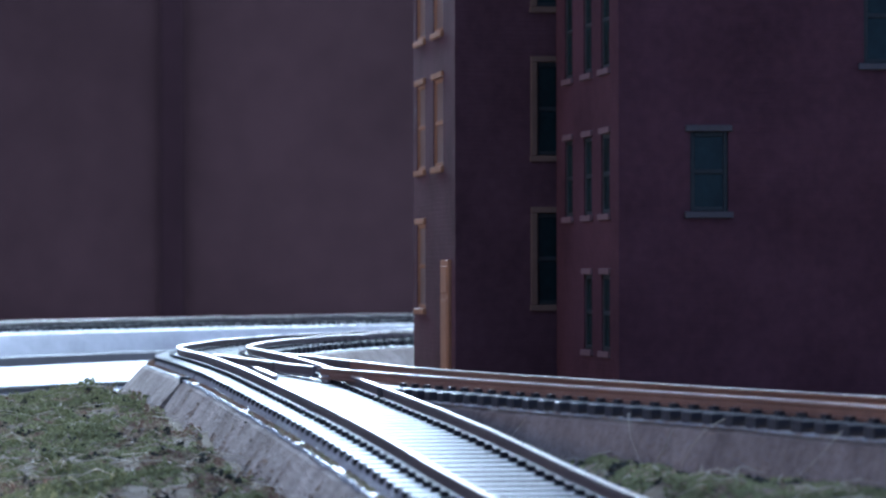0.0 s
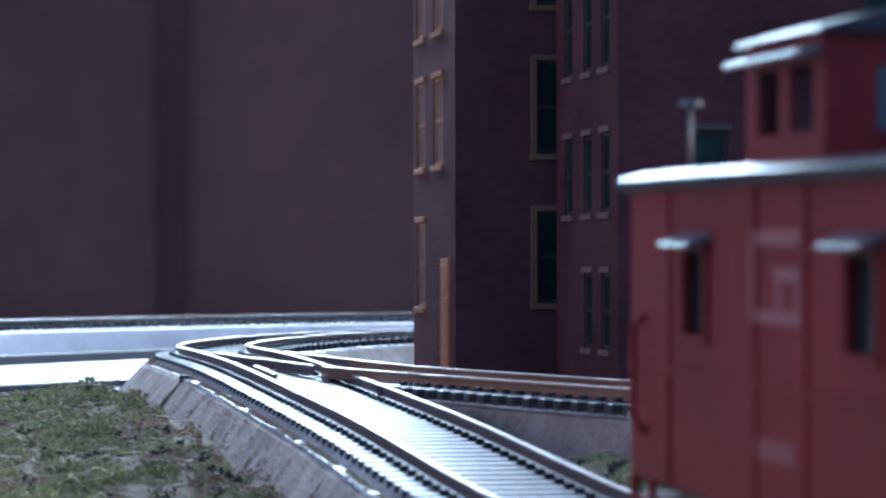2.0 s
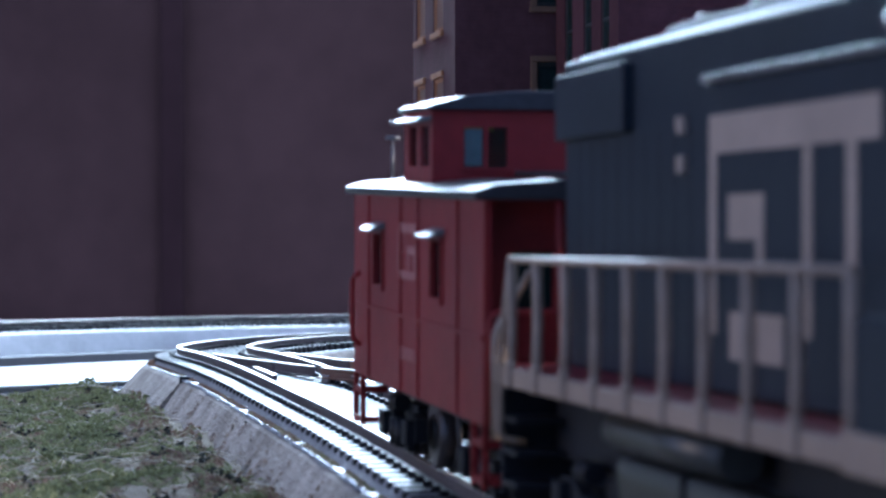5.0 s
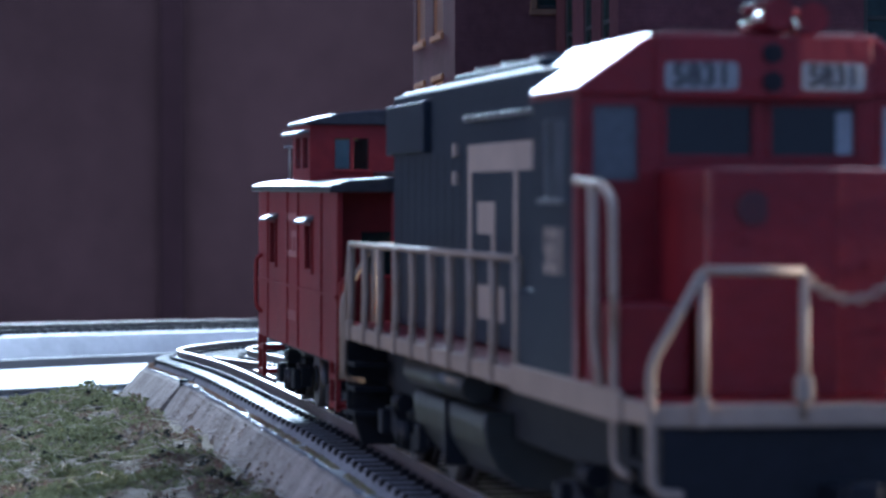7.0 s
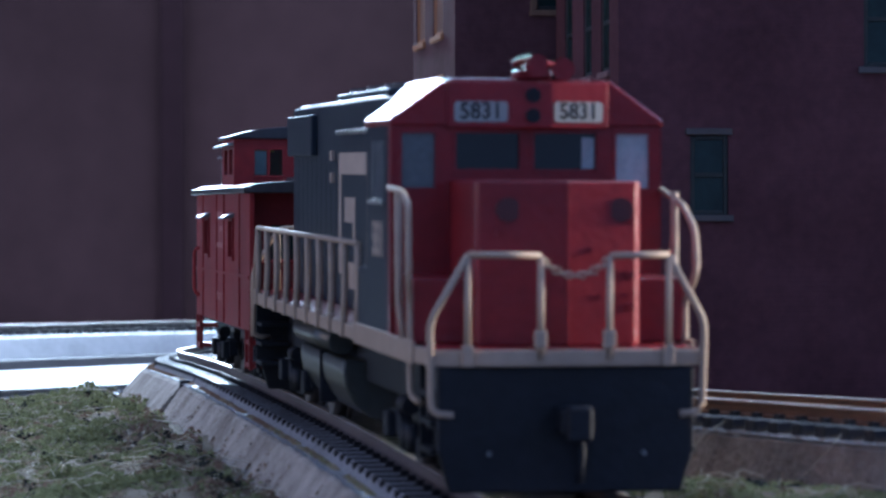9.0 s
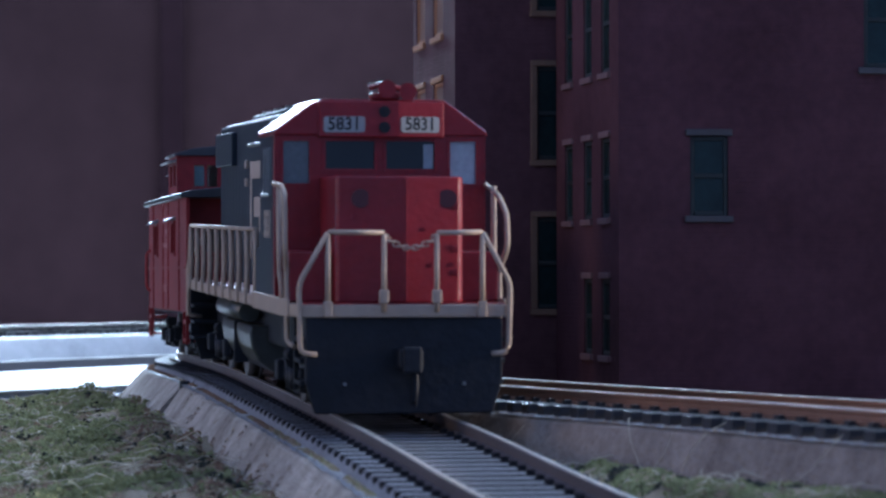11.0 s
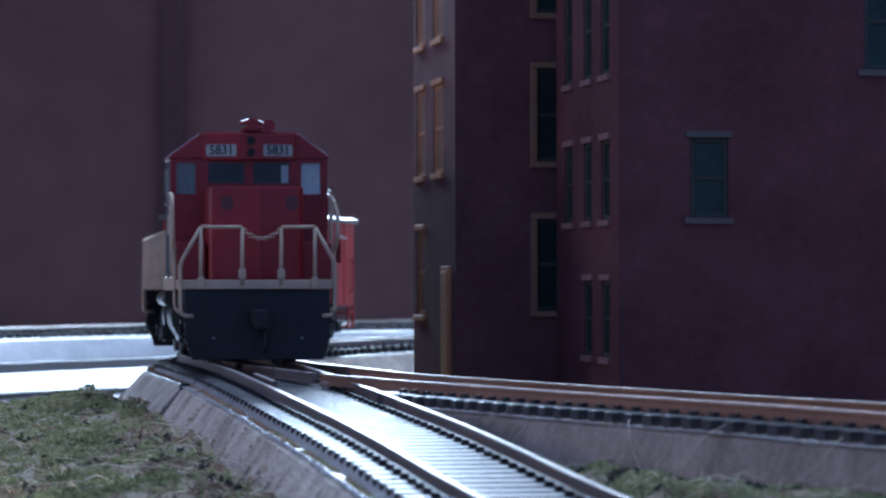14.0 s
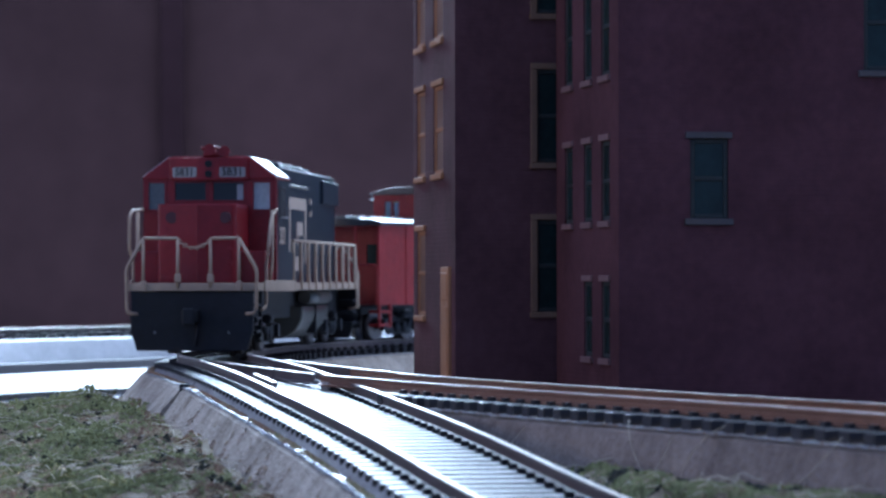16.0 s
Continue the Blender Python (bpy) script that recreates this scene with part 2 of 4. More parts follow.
def roadbed(label, line, ss, half, foot, depth, left_foot=None, mat=None, fill=False, top=-4.1):
    lf = left_foot or foot
    bed = part("roadbed", sweep(line, ss, [(-half, top - 0.2), (-half - 1.2, top - 0.8), (-lf, -depth), (foot, -depth), (half + 1.2, top - 0.8), (half, top - 0.2)]), mat or M_BED)
    part("roadbed_top", sweep(line, ss, [(-half - 0.4, top - 0.25), (-half, top), (half, top), (half + 0.4, top - 0.25)]), M_BED_TOP, bed, "pale glossy top of the roadbed")
    if fill:
        part("ballast_fill", sweep(line, ss, FILL), M_BED_TOP, bed, "pale ballast between the ties")
    return tagged(bed, label, "roadbed", kind="structure")


S_BED = 232.0
roadbed("grey plaster roadbed with sloping sides under the main track", main_line, steps(-900, -88.5, 8), 17.0, 26, 16, fill=True)
roadbed("grey plaster roadbed of the bend, a thin gap from the straight one", main_line, steps(-85.5, 640, 8), 17.0, 28, 18, 30)
tagged(part("ballast_fill", sweep(main_line, steps(-85.5, 20, 6), FILL), M_BED_TOP), "pale ballast between the ties of the turnout", "ballast", kind="structure")
roadbed("grey roadbed with sloping sides under the diverging track", side_line, steps(S_BED, 640, 10), 16.0, 28, 18, 21.0, M_BED_BROWN, top=-3.9)
for a, b, left, top in ((120, 199.9, -9.0, -4.75), (200, S_BED - 0.1, -12.0, -4.3)):
    tagged(part("roadbed", sweep(side_line, steps(a, b, 6), [(left, top), (left, -16), (28, -16), (17, top - 0.8), (16, top)]), M_BED_TOP),
           "pale roadbed infill where the tracks part", "roadbed", kind="structure")
roadbed("pale raised roadbed of the outer track", outer_line, steps(-400, 1000, 12), 21.0, 27, 13.0, 27, M_BED_OUTER)
# dark strip drawn for the shadow gap below the outer roadbed
tagged(part("board", sweep(outer_line, steps(-400, 1000, 20), [(-31, -13.05), (-31, -17), (36, -17), (36, -13.05)]), M_SHADOW_GAP),
       "dark strip under the outer roadbed, standing for its shadow gap", "board", kind="structure")

bm = bmesh.new()
box(bm, -2500, 2500, -900, 2600, -60, -24)
tagged(part("ground", bm, M_WHITE), "white table sheet under the layout", "table", kind="structure")


def off_main(x, y):
    return (x - (BX - (y - BY) * math.tan(HEAD))) * math.cos(HEAD)


def turf_height(x, y):
    off = off_main(x, y)
    z = height(y) - 11.0
    if off < -40:
        z -= 0.02 * (-40 - off)
    if off > 0:
        k = min(1.0, max(0.0, (off - 19) / 5))
        z = (height(y) - 7.5) * (1 - k) + -5.3 * k
    bank = max(0.0, 1.0 - abs(off + 33.0) / 16.0)
    lump = max(0.0, noise.noise(Vector((x / 8.0, y / 13.0, 51.0))) + 0.15)
    calm = min(1.0, max(0.3, (880.0 - y) / 90.0))
    return z - 3.4 * (1 - calm) + calm * (1.9 * noise.noise(Vector((x / 20.0, y / 32.0, 3.0))) + 1.3 * noise.noise(Vector((x / 6.0, y / 9.0, 7.0))) + 4.6 * bank * lump)


def turf_sheet(name, label, x0, x1, y0, y1, nx, ny):
    bm = bmesh.new()
    g = []
    for j in range(ny + 1):
        row = []
        for i in range(nx + 1):
            x, y = x0 + (x1 - x0) * i / nx, y0 + (y1 - y0) * j / ny
            edge = min(i, nx - i, j, ny - j) == 0
            if j >= ny - 1:
                y += 14 * noise.noise(Vector((x / 25.0, 1.0, 5.0)))
            row.append(bm.verts.new((x * MM, y * MM, (turf_height(x, y) if not edge else -24.0) * MM)))
        g.append(row)
    for j in range(ny):
        for i in range(nx):
            f = bm.faces.new((g[j][i], g[j][i + 1], g[j + 1][i + 1], g[j + 1][i]))
            f.smooth = True
    return tagged(part(name, bm, M_GROUND), label, "ground", kind="structure")


TURF_END = 905
turf_sheet("ground", "earth-coloured ground mat covered with foam turf", -420, 320, -300, TURF_END, 120, 190)


# ---- backdrop and room ----
bm = bmesh.new()
box(bm, -1500, 1500, 2050, 2080, -60, 1400)
tagged(part("wall_back", bm, M_WALL), "dark red-brown panelled backdrop wall", "wall", kind="structure")
for x0, x1, mat in ((-172, -158, M_WALL_B),):
    bm = bmesh.new()
    box(bm, x0, x1, 2040, 2051, -60, 1400, 1.5)
    tagged(part("trim", bm, mat), "dark upright strip on the backdrop wall", "trim", kind="structure")


# ---- brick buildings ----
def brick_material(name, base):
    m = material(name, base, 0.75, 0, 0.35, 50, spec=0.06)
    nt = m.node_tree
    bsdf = nt.nodes["Principled BSDF"]
    co = nt.nodes.new("ShaderNodeTexCoord")
    sep, mix = nt.nodes.new("ShaderNodeSeparateXYZ"), nt.nodes.new("ShaderNodeCombineXYZ")
    nt.links.new(co.outputs["Object"], sep.inputs[0])
    both = nt.nodes.new("ShaderNodeMath")
    nt.links.new(sep.outputs["X"], both.inputs[0]), nt.links.new(sep.outputs["Y"], both.inputs[1])
    nt.links.new(both.outputs[0], mix.inputs[0]), nt.links.new(sep.outputs["Z"], mix.inputs[1])
    br = nt.nodes.new("ShaderNodeTexBrick")
    nt.links.new(mix.outputs[0], br.inputs["Vector"])
    br.inputs["Scale"].default_value = 1.0
    br.inputs["Brick Width"].default_value, br.inputs["Row Height"].default_value, br.inputs["Mortar Size"].default_value = 0.0027, 0.00105, 0.00016
    bump = nt.nodes.new("ShaderNodeBump")
    bump.invert = True
    bump.inputs["Strength"].default_value, bump.inputs["Distance"].default_value = 0.9, 0.0003
    nt.links.new(br.outputs["Fac"], bump.inputs["Height"])
    nt.links.new(bump.outputs["Normal"], bsdf.inputs["Normal"])
    return m


M_BRICKS_RED = brick_material("moulded_red_brick_courses", (0.104, 0.045, 0.052))
M_BRICKS_BROWN = brick_material("moulded_brown_brick_courses", (0.118, 0.056, 0.060))


def holed_wall(bm, u0, u1, z0, z1, holes, place, thick):
    """A wall in the plane (u, z) with rectangular openings; place(u, d, z) gives the point at depth d."""
    us = sorted({u0, u1, *[h[i] for h in holes for i in (0, 1)]})
    zs = sorted({z0, z1, *[h[i] for h in holes for i in (2, 3)]})

    def open_at(u, z):
        return any(h[0] < u < h[1] and h[2] < z < h[3] for h in holes)
    solid = {(i, j) for i in range(len(us) - 1) for j in range(len(zs) - 1)
             if us[i] >= u0 and us[i + 1] <= u1 and not open_at((us[i] + us[i + 1]) / 2, (zs[j] + zs[j + 1]) / 2)}
    vert = {}

    def v(i, j, k):
        if (i, j, k) not in vert:
            vert[i, j, k] = bm.verts.new(Vector(place(us[i], thick * k, zs[j])) * MM)
        return vert[i, j, k]
    for i, j in solid:
        bm.faces.new((v(i, j, 0), v(i + 1, j, 0), v(i + 1, j + 1, 0), v(i, j + 1, 0)))
        bm.faces.new((v(i, j + 1, 1), v(i + 1, j + 1, 1), v(i + 1, j, 1), v(i, j, 1)))
        for di, dj, a, b in ((-1, 0, (0, 0), (0, 1)), (1, 0, (1, 1), (1, 0)), (0, -1, (1, 0), (0, 0)), (0, 1, (0, 1), (1, 1))):
            if (i + di, j + dj) not in solid:
                bm.faces.new((v(i + a[0], j + a[1], 0), v(i + b[0], j + b[1], 0), v(i + b[0], j + b[1], 1), v(i + a[0], j + a[1], 1)))
    bmesh.ops.recalc_face_normals(bm, faces=bm.faces[:])
    return bm


def oriented_box(bm, place, u0, u1, d0, d1, z0, z1):
    vs = [bm.verts.new(Vector(place(u, d, z)) * MM) for z in (z0, z1) for d in (d0, d1) for u in (u0, u1)]
    fs = [bm.faces.new([vs[i] for i in q]) for q in ((0, 2, 3, 1), (4, 5, 7, 6), (0, 1, 5, 4), (1, 3, 7, 5), (3, 2, 6, 7), (2, 0, 4, 6))]
    bmesh.ops.recalc_face_normals(bm, faces=fs)
    bmesh.ops.bevel(bm, geom=list({e for f in fs for e in f.edges}), offset=0.15 * MM, segments=1, affect="EDGES")


def sash_window(wall, place, u0, u1, z0, z1, trim, frame_mat, pane_mat=None, jambs=False):
    w = bmesh.new()
    for a in ((u0, u0 + 1.0, z0, z1), (u1 - 1.0, u1, z0, z1), (u0 + 1, u1 - 1, z1 - 1.0, z1), (u0 + 1, u1 - 1, z0, z0 + 1.0),
              (u0 + 1, u1 - 1, (z0 + z1) / 2 - 0.5, (z0 + z1) / 2 + 0.5)):
        oriented_box(w, place, a[0], a[1], 0.3, 1.1, a[2], a[3])
    win = part("window", w, frame_mat, wall)
    g = bmesh.new()
    oriented_box(g, place, u0 + 0.8, u1 - 0.8, 0.7, 1.0, z0 + 0.8, z1 - 0.8)
    part("pane", g, pane_mat or M_PANE, win, "" if pane_mat else "dark greenish window pane")
    t = bmesh.new()
    oriented_box(t, place, u0 - 1.2, u1 + 1.0, -0.8, 0.6, z0 - 1.4, z0 - 0.02)
    part("sill", t, trim, win, "projecting stone sill")
    t = bmesh.new()
    oriented_box(t, place, u0 - 1.0, u1 + 0.8, -0.6, 0.6, z1 + 0.02, z1 + 1.4)
    part("lintel", t, trim, win, "projecting stone lintel")
    if jambs:
        for a, b in ((u0 - 1.0, u0 + 0.5), (u1 - 0.5, u1 + 1.0)):
            t = bmesh.new()
            oriented_box(t, place, a, b, -0.6, 0.6, z0 + 0.02, z1 - 0.02)
            part("jamb", t, trim, win, "upright stone jamb")


def building(label, corner, back, width, top, base, side_windows, front_windows, side_trim, front_trim, side_frame, depth_len, bricks):
    """A model building: corner nearest the viewer, the far end of its side face, the width of its front face."""
    b = thing("brick_building", label, "building")
    c, e = Vector(corner), Vector(back)
    side = (e - c).normalized()
    front = Vector((side.y, -side.x))
    side_len = depth_len

    def on_side(u, d, z):
        p = c + side * u + front * d
        return (p.x, p.y, z)

    def on_front(u, d, z):
        p = c + front * u + side * d
        return (p.x, p.y, z)
    bm = holed_wall(bmesh.new(), 0, side_len, base, top, side_windows, on_side, 1.6)
    w1 = part("wall", bm, bricks, b)
    for q in side_windows:
        sash_window(w1, on_side, *q, side_trim, side_frame, M_BLIND if side_frame is M_TRIM else None)
    bm = holed_wall(bmesh.new(), 1.62, width, base, top, front_windows, on_front, 1.6)
    w2 = part("wall", bm, bricks, b)
    for q in front_windows:
        sash_window(w2, on_front, *q, front_trim, M_FRAME, None, front_trim is M_TRIM_BROWN)
    bm = bmesh.new()
    oriented_box(bm, on_side, 1.65, side_len, width - 1.6, width, base, top)
    part("wall", bm, bricks, b)
    bm = bmesh.new()
    oriented_box(bm, on_front, 1.62, width - 1.62, side_len - 1.6, side_len, base, top)
    part("wall", bm, bricks, b)
    bm = bmesh.new()
    oriented_box(bm, on_side, -1.5, side_len + 1.5, -1.5, width + 1.5, top + 0.02, top + 4)
    part("roof", bm, M_ROOF, b)
    for k in range(5):
        bm = bmesh.new()
        oriented_box(bm, on_side, 2.0, side_len - 2.0, 1.9, width - 2.0, base + 12 + 34 * k, base + 13 + 34 * k)
        part("storey_floor", bm, M_ROOF, b)
    return b


E2 = 5935.0


Y1 = 765.0
SIDE1 = [(18.0, 33.0), (46.5, 60.5)]
first = [(u0, u1, 23.3 + (485 - zb) * Y1 / E2, 23.3 + (485 - zt) * Y1 / E2) for zb, zt, cols in ((553, 394, (1,)), (292, 131, (0, 1)), (46, -140, (0, 1)), (-225, -400, (0, 1)))
         for u0, u1 in [SIDE1[k] for k in cols]]
front1 = [(u, u + 11, 23.3 + (485 - zb) * Y1 / E2, 23.3 + (485 - zt) * Y1 / E2) for zb, zt in ((543, 380), (278, 112), (13, -150)) for u in (18.5, 45.0)]
narrow = building("narrow brown brick model building with ochre window surrounds", (2.8, Y1), (-7.5, 832.0), 60.0, 128.0, -8.0, first, front1, M_TRIM, M_TRIM_BROWN, M_TRIM, 66.0, M_BRICKS_BROWN)

bm = bmesh.new()
wall_dir = Vector((-10.3, 67.0)).normalized()
for u0, u1, d0, d1, z0, z1 in ((6.0, 17.4, -0.8, 0.4, -7.9, 26.2), (7.2, 16.2, -1.0, 0.2, 18.5, 24.8), (7.2, 16.2, -1.0, 0.2, -7.0, 17.0)):
    oriented_box(bm, lambda u, d, z: (2.8 + wall_dir.x * u + wall_dir.y * d, Y1 + wall_dir.y * u - wall_dir.x * d, z), u0, u1, d0, d1, z0, z1)
part("door", bm, M_TRIM, narrow, "ochre panelled street door")

Y2 = 700.0
second = [(u, u + 8.5, 23.3 + (485 - zb) * Y2 / E2, 23.3 + (485 - zt) * Y2 / E2) for zb, zt in ((118, -60), (380, 236), (628, 490)) for u in ((9.0, 27.5, 48.5) if zb < 600 else (9.0, 27.5))]
front2 = [(u, u + 8.2, 23.3 + (485 - zb) * Y2 / E2, 23.3 + (485 - zt) * Y2 / E2) for zb, zt in ((378, 236), (112, -60)) for u in ((15.3, 90.0) if zb > 200 else (53.0, 90.0))]
M_TRIM2 = material("dull_grey_trim", (0.075, 0.064, 0.062), 0.6, 0, 0.25, 60)
building("large dark red brick model building with green windows", (36.7, Y2), (26.0, 766.0), 150.0, 128.0, -8.0, second, front2, material("brown_red_trim", (0.19, 0.10, 0.095), 0.6, 0, 0.2, 60), M_TRIM2, M_FRAME, 67.0, M_BRICKS_RED)


# ---- locomotive ----
def arc_bend(pts, r=1.4, n=4):
    """Round the corners of a polyline (mm)."""
    pts = [Vector(p) for p in pts]
    out = [pts[0]]
    for a, b, c in zip(pts, pts[1:], pts[2:]):
        p, q = b + (a - b).normalized() * min(r, (a - b).length / 2.2), b + (c - b).normalized() * min(r, (c - b).length / 2.2)
        out += [p * (1 - k / n) ** 2 + b * 2 * (k / n) * (1 - k / n) + q * (k / n) ** 2 for k in range(n + 1)]
    return out + [pts[-1]]


def rod(name, parent, pts, radius=0.45, mat=None, label="", bend=1.4):
    return part(name, tube(bmesh.new(), arc_bend(pts, bend) if len(pts) > 2 else pts, radius), mat or M_WHITE_P, parent, label)


def block(name, parent, dims, mat, bevel=0.3, label=""):
    return part(name, box(bmesh.new(), *dims, bevel), mat, parent, label)


def letters(text, parent, size, place, mat, squeeze=1.0):
    """Raised lettering from the built-in font; place maps (u, v) in mm to a point."""
    cu = bpy.data.curves.new("lettering", "FONT")
    cu.body, cu.size, cu.align_x, cu.align_y = text, size, "CENTER", "CENTER"
    cu.extrude, cu.resolution_u, cu.offset = 0.04, 3, 0.018 * size
    tmp = new("lettering", cu)
    me = bpy.data.meshes.new_from_object(tmp.evaluated_get(bpy.context.evaluated_depsgraph_get()))
    bpy.data.objects.remove(tmp)
    for v in me.vertices:
        v.co = Vector(place(v.co.x * squeeze, v.co.y, v.co.z)) * MM
    me.materials.clear()
    me.materials.append(mat)
    ob = new("lettering", me)
    ob.parent = parent
    return ob


SINK = 0.95


def wheelset(parent, y, r, x=8.6):
    for sx in (-1, 1):
        bm = bmesh.new()
        cylinder(bm, (sx * x, y, r + SINK), "x", r, 2.2, 28)
        cylinder(bm, (sx * (x - 1.4), y, r + SINK), "x", r + 0.7, 0.7, 28)
        cylinder(bm, (sx * (x + 1.2), y, r + SINK), "x", r * 0.45, 0.6, 16)
        part("wheel", bm, M_STEEL, parent)
    part("axle", cylinder(bmesh.new(), (0, y, r + SINK), "x", 1.1, 2 * x, 12), M_BLACK, parent)


def truck(parent, y, wheelbase, r, x, mat):
    t = new("truck")
    t.parent = parent
    t.empty_display_size = 0.01
    for dy in (-wheelbase / 2, wheelbase / 2):
        wheelset(t, y + dy, r)
    r = r + SINK
    for sx in (-1, 1):
        bm = bmesh.new()
        h = wheelbase / 2
        prism(bm, [(y - h - 3, r + 1.8), (y - h + 3, r + 2.2), (y - 5, r - 0.6), (y + 5, r - 0.6), (y + h - 3, r + 2.2), (y + h + 3, r + 1.8),
                   (y + h + 3, r - 1.2), (y + h - 3, r - 1.4), (y + 6, r - 3.0), (y - 6, r - 3.0), (y - h + 3, r - 1.4), (y - h - 3, r - 1.2)], "x", sx * x, sx * (x + 1.6))
        for dy in (-h, h):
            box(bm, min(sx * (x + 1.2), sx * (x + 2.8)), max(sx * (x + 1.2), sx * (x + 2.8)), y + dy - 1.9, y + dy + 1.9, r - 1.8, r + 1.6, 0.3)
        for dy in (-2.2, 2.2):
            cylinder(bm, (sx * (x + 1.6), y + dy, r - 0.8), "z", 1.1, 3.6, 10)
        cylinder(bm, (sx * (x + 1.0), y + h * 0.45, r + 3.0), "y", 1.2, 6, 12)
        part("sideframe", bm, mat, t)
    block("bolster", t, (-x, x, y - 4, y + 4, r, r + 3), mat, 0.3)
    return t


loco = thing("locomotive", "red and blue-grey model diesel locomotive with off-white handrails and number 5831", "locomotive")
# frame and walkway
bm = bmesh.new()
prism(bm, [(-16.6, -5.0), (-8, -5.9), (8, -5.9), (16.6, -5.0), (17.3, 3), (17.3, 180), (16.6, 188), (-16.6, 188), (-17.3, 180), (-17.3, 3)], "z", 17.2, 19.2, 0.2)
part("walkway", bm, M_WHITE_P, loco, "off-white walkway edge")
block("walkway_top", loco, (-16.2, 16.2, -4.6, 187, 19.1, 19.35), M_RED, 0.0, "red walkway surface")
block("edge_plate", loco, (-17.7, -17.2, 3, 54, 17.0, 19.9), M_WHITE_P, 0.15)
block("edge_plate", loco, (17.2, 17.7, 3, 54, 17.0, 19.9), M_WHITE_P, 0.15)
block("underframe", loco, (-11, 11, 0, 183, 9.5, 17.2), M_BLACK, 0.5)
bm = bmesh.new()
prism(bm, [(-15.7, 17.1), (15.7, 17.1), (15.7, 7.0), (14.2, 2.0), (-14.2, 2.0), (-15.7, 7.0)], "y", -5.0, -3.4, 0.25)
part("pilot", bm, M_BLACK, loco, "black front pilot plate")
bm = bmesh.new()
prism(bm, [(-15.7, 17.1), (15.7, 17.1), (15.7, 7.0), (14.2, 2.0), (-14.2, 2.0), (-15.7, 7.0)], "y", 185.6, 187.2, 0.25)
part("pilot", bm, M_BLACK, loco, "black rear pilot plate")
for sx in (-1, 1):
    for y0 in (-3.3, 178.0):
        for k in range(3):
            z = 6.5 + 3.4 * k
            block("step", loco, (min(sx * 11.5, sx * 16.4), max(sx * 11.5, sx * 16.4), y0, y0 + 7.5, z, z + 0.7), M_BLACK, 0.1)
        block("step_side", loco, (min(sx * 15.6, sx * 16.4), max(sx * 15.6, sx * 16.4), y0 + 7.5, y0 + 8.3, 5.5, 17.1), M_BLACK, 0.1)
    part("marker_stud", cylinder(bmesh.new(), (sx * 9.5, -5.2, 6.7), "y", 0.3, 0.5, 10), M_TANK, loco)
bm = bmesh.new()
box(bm, -1.7, 2.1, -11, -4.8, 9.3, 12.4, 0.4)
box(bm, -1.2, 1.8, -12, -10.6, 8.6, 12.8, 0.4)
part("coupler", bm, M_BLACK, loco, "black knuckle coupler")
rod("air_hose", loco, [(1.6, -5.4, 9.0), (1.7, -6.4, 7.0), (1.3, -6.4, 3.2)], 0.45, M_BLACK)
# trucks and tank
for y in (31.0, 152.0):
    truck(loco, y, 31.0, 5.7, 11.6, M_BLACK)
bm = bmesh.new()
sec = [(-14.2, 12.6), (-14.4, 11), (-14.0, 8.5), (-12.6, 6.0), (-10.0, 4.0), (-8, 3.5), (8, 3.5), (10, 4.0), (12.6, 6.0), (14.0, 8.5), (14.4, 11), (14.2, 12.6)]
prism(bm, sec, "y", 88, 139, 0.4)
part("fuel_tank", bm, M_FUEL, loco, "dark grey rounded fuel tank")
for sx in (-1, 1):
    bm = cylinder(bmesh.new(), (sx * 13.6, 118, 15.0), "y", 1.9, 44, 20)
    part("air_reservoir", bm, M_FUEL, loco, "dark grey air reservoir")
    block("tank_strap", loco, (min(sx * 12, sx * 14.7), max(sx * 12, sx * 14.7), 112, 112.8, 4.8, 12.8), M_BLACK, 0.1)
    block("battery_box", loco, (min(sx * 11, sx * 17.1), max(sx * 11, sx * 17.1), 43.1, 55, 19.3, 27.6), M_BLUE, 0.4)
# nose: a shallow ridge down its front
bm = bmesh.new()
prism(bm, [(-10.1, 2.3), (-9.6, 1.5), (0.8, -1.2), (9.6, 0.6), (10.4, 1.6), (10.4, 21), (-10.1, 21)], "z", 19.3, 39.4, 0.3)
nose = part("nose", bm, M_RED, loco, "red low nose with a shallow front ridge")
for lx, ly in ((7.7, 0.25), (-6.2, 0.6)):
    part("nose_light", cylinder(bmesh.new(), (lx, ly, 35.9), "y", 1.5, 0.6, 20), M_RED_DEEP, nose, "dark red round nose light")
for a, b in ((-1.6, 36), (3.0, 31), (7.6, 28.2), (7.7, 25.4), (4.2, 25.3), (-8, 33)):
    part("bolt", cylinder(bmesh.new(), (a + 0.6, -0.4 + 0.2 * abs(a - 0.8) - 0.6, b), "y", 0.38, 0.5, 8), M_RED, nose)
for z in (23.6, 27.4, 34.2):
    block("hinge", nose, (8.3, 9.5, 0.2, 0.75, z, z + 1.0), M_RED, 0.15)
block("nose_seam", nose, (0.6, 1.0, -1.32, -0.9, 19.6, 39.0), M_RED, 0.1)
for sx in (-1, 1):
    block("side_ledge", loco, (min(sx * 10.5, sx * 17.0), max(sx * 10.5, sx * 17.0), 6, 21, 19.35, 27.4), M_RED, 0.3)
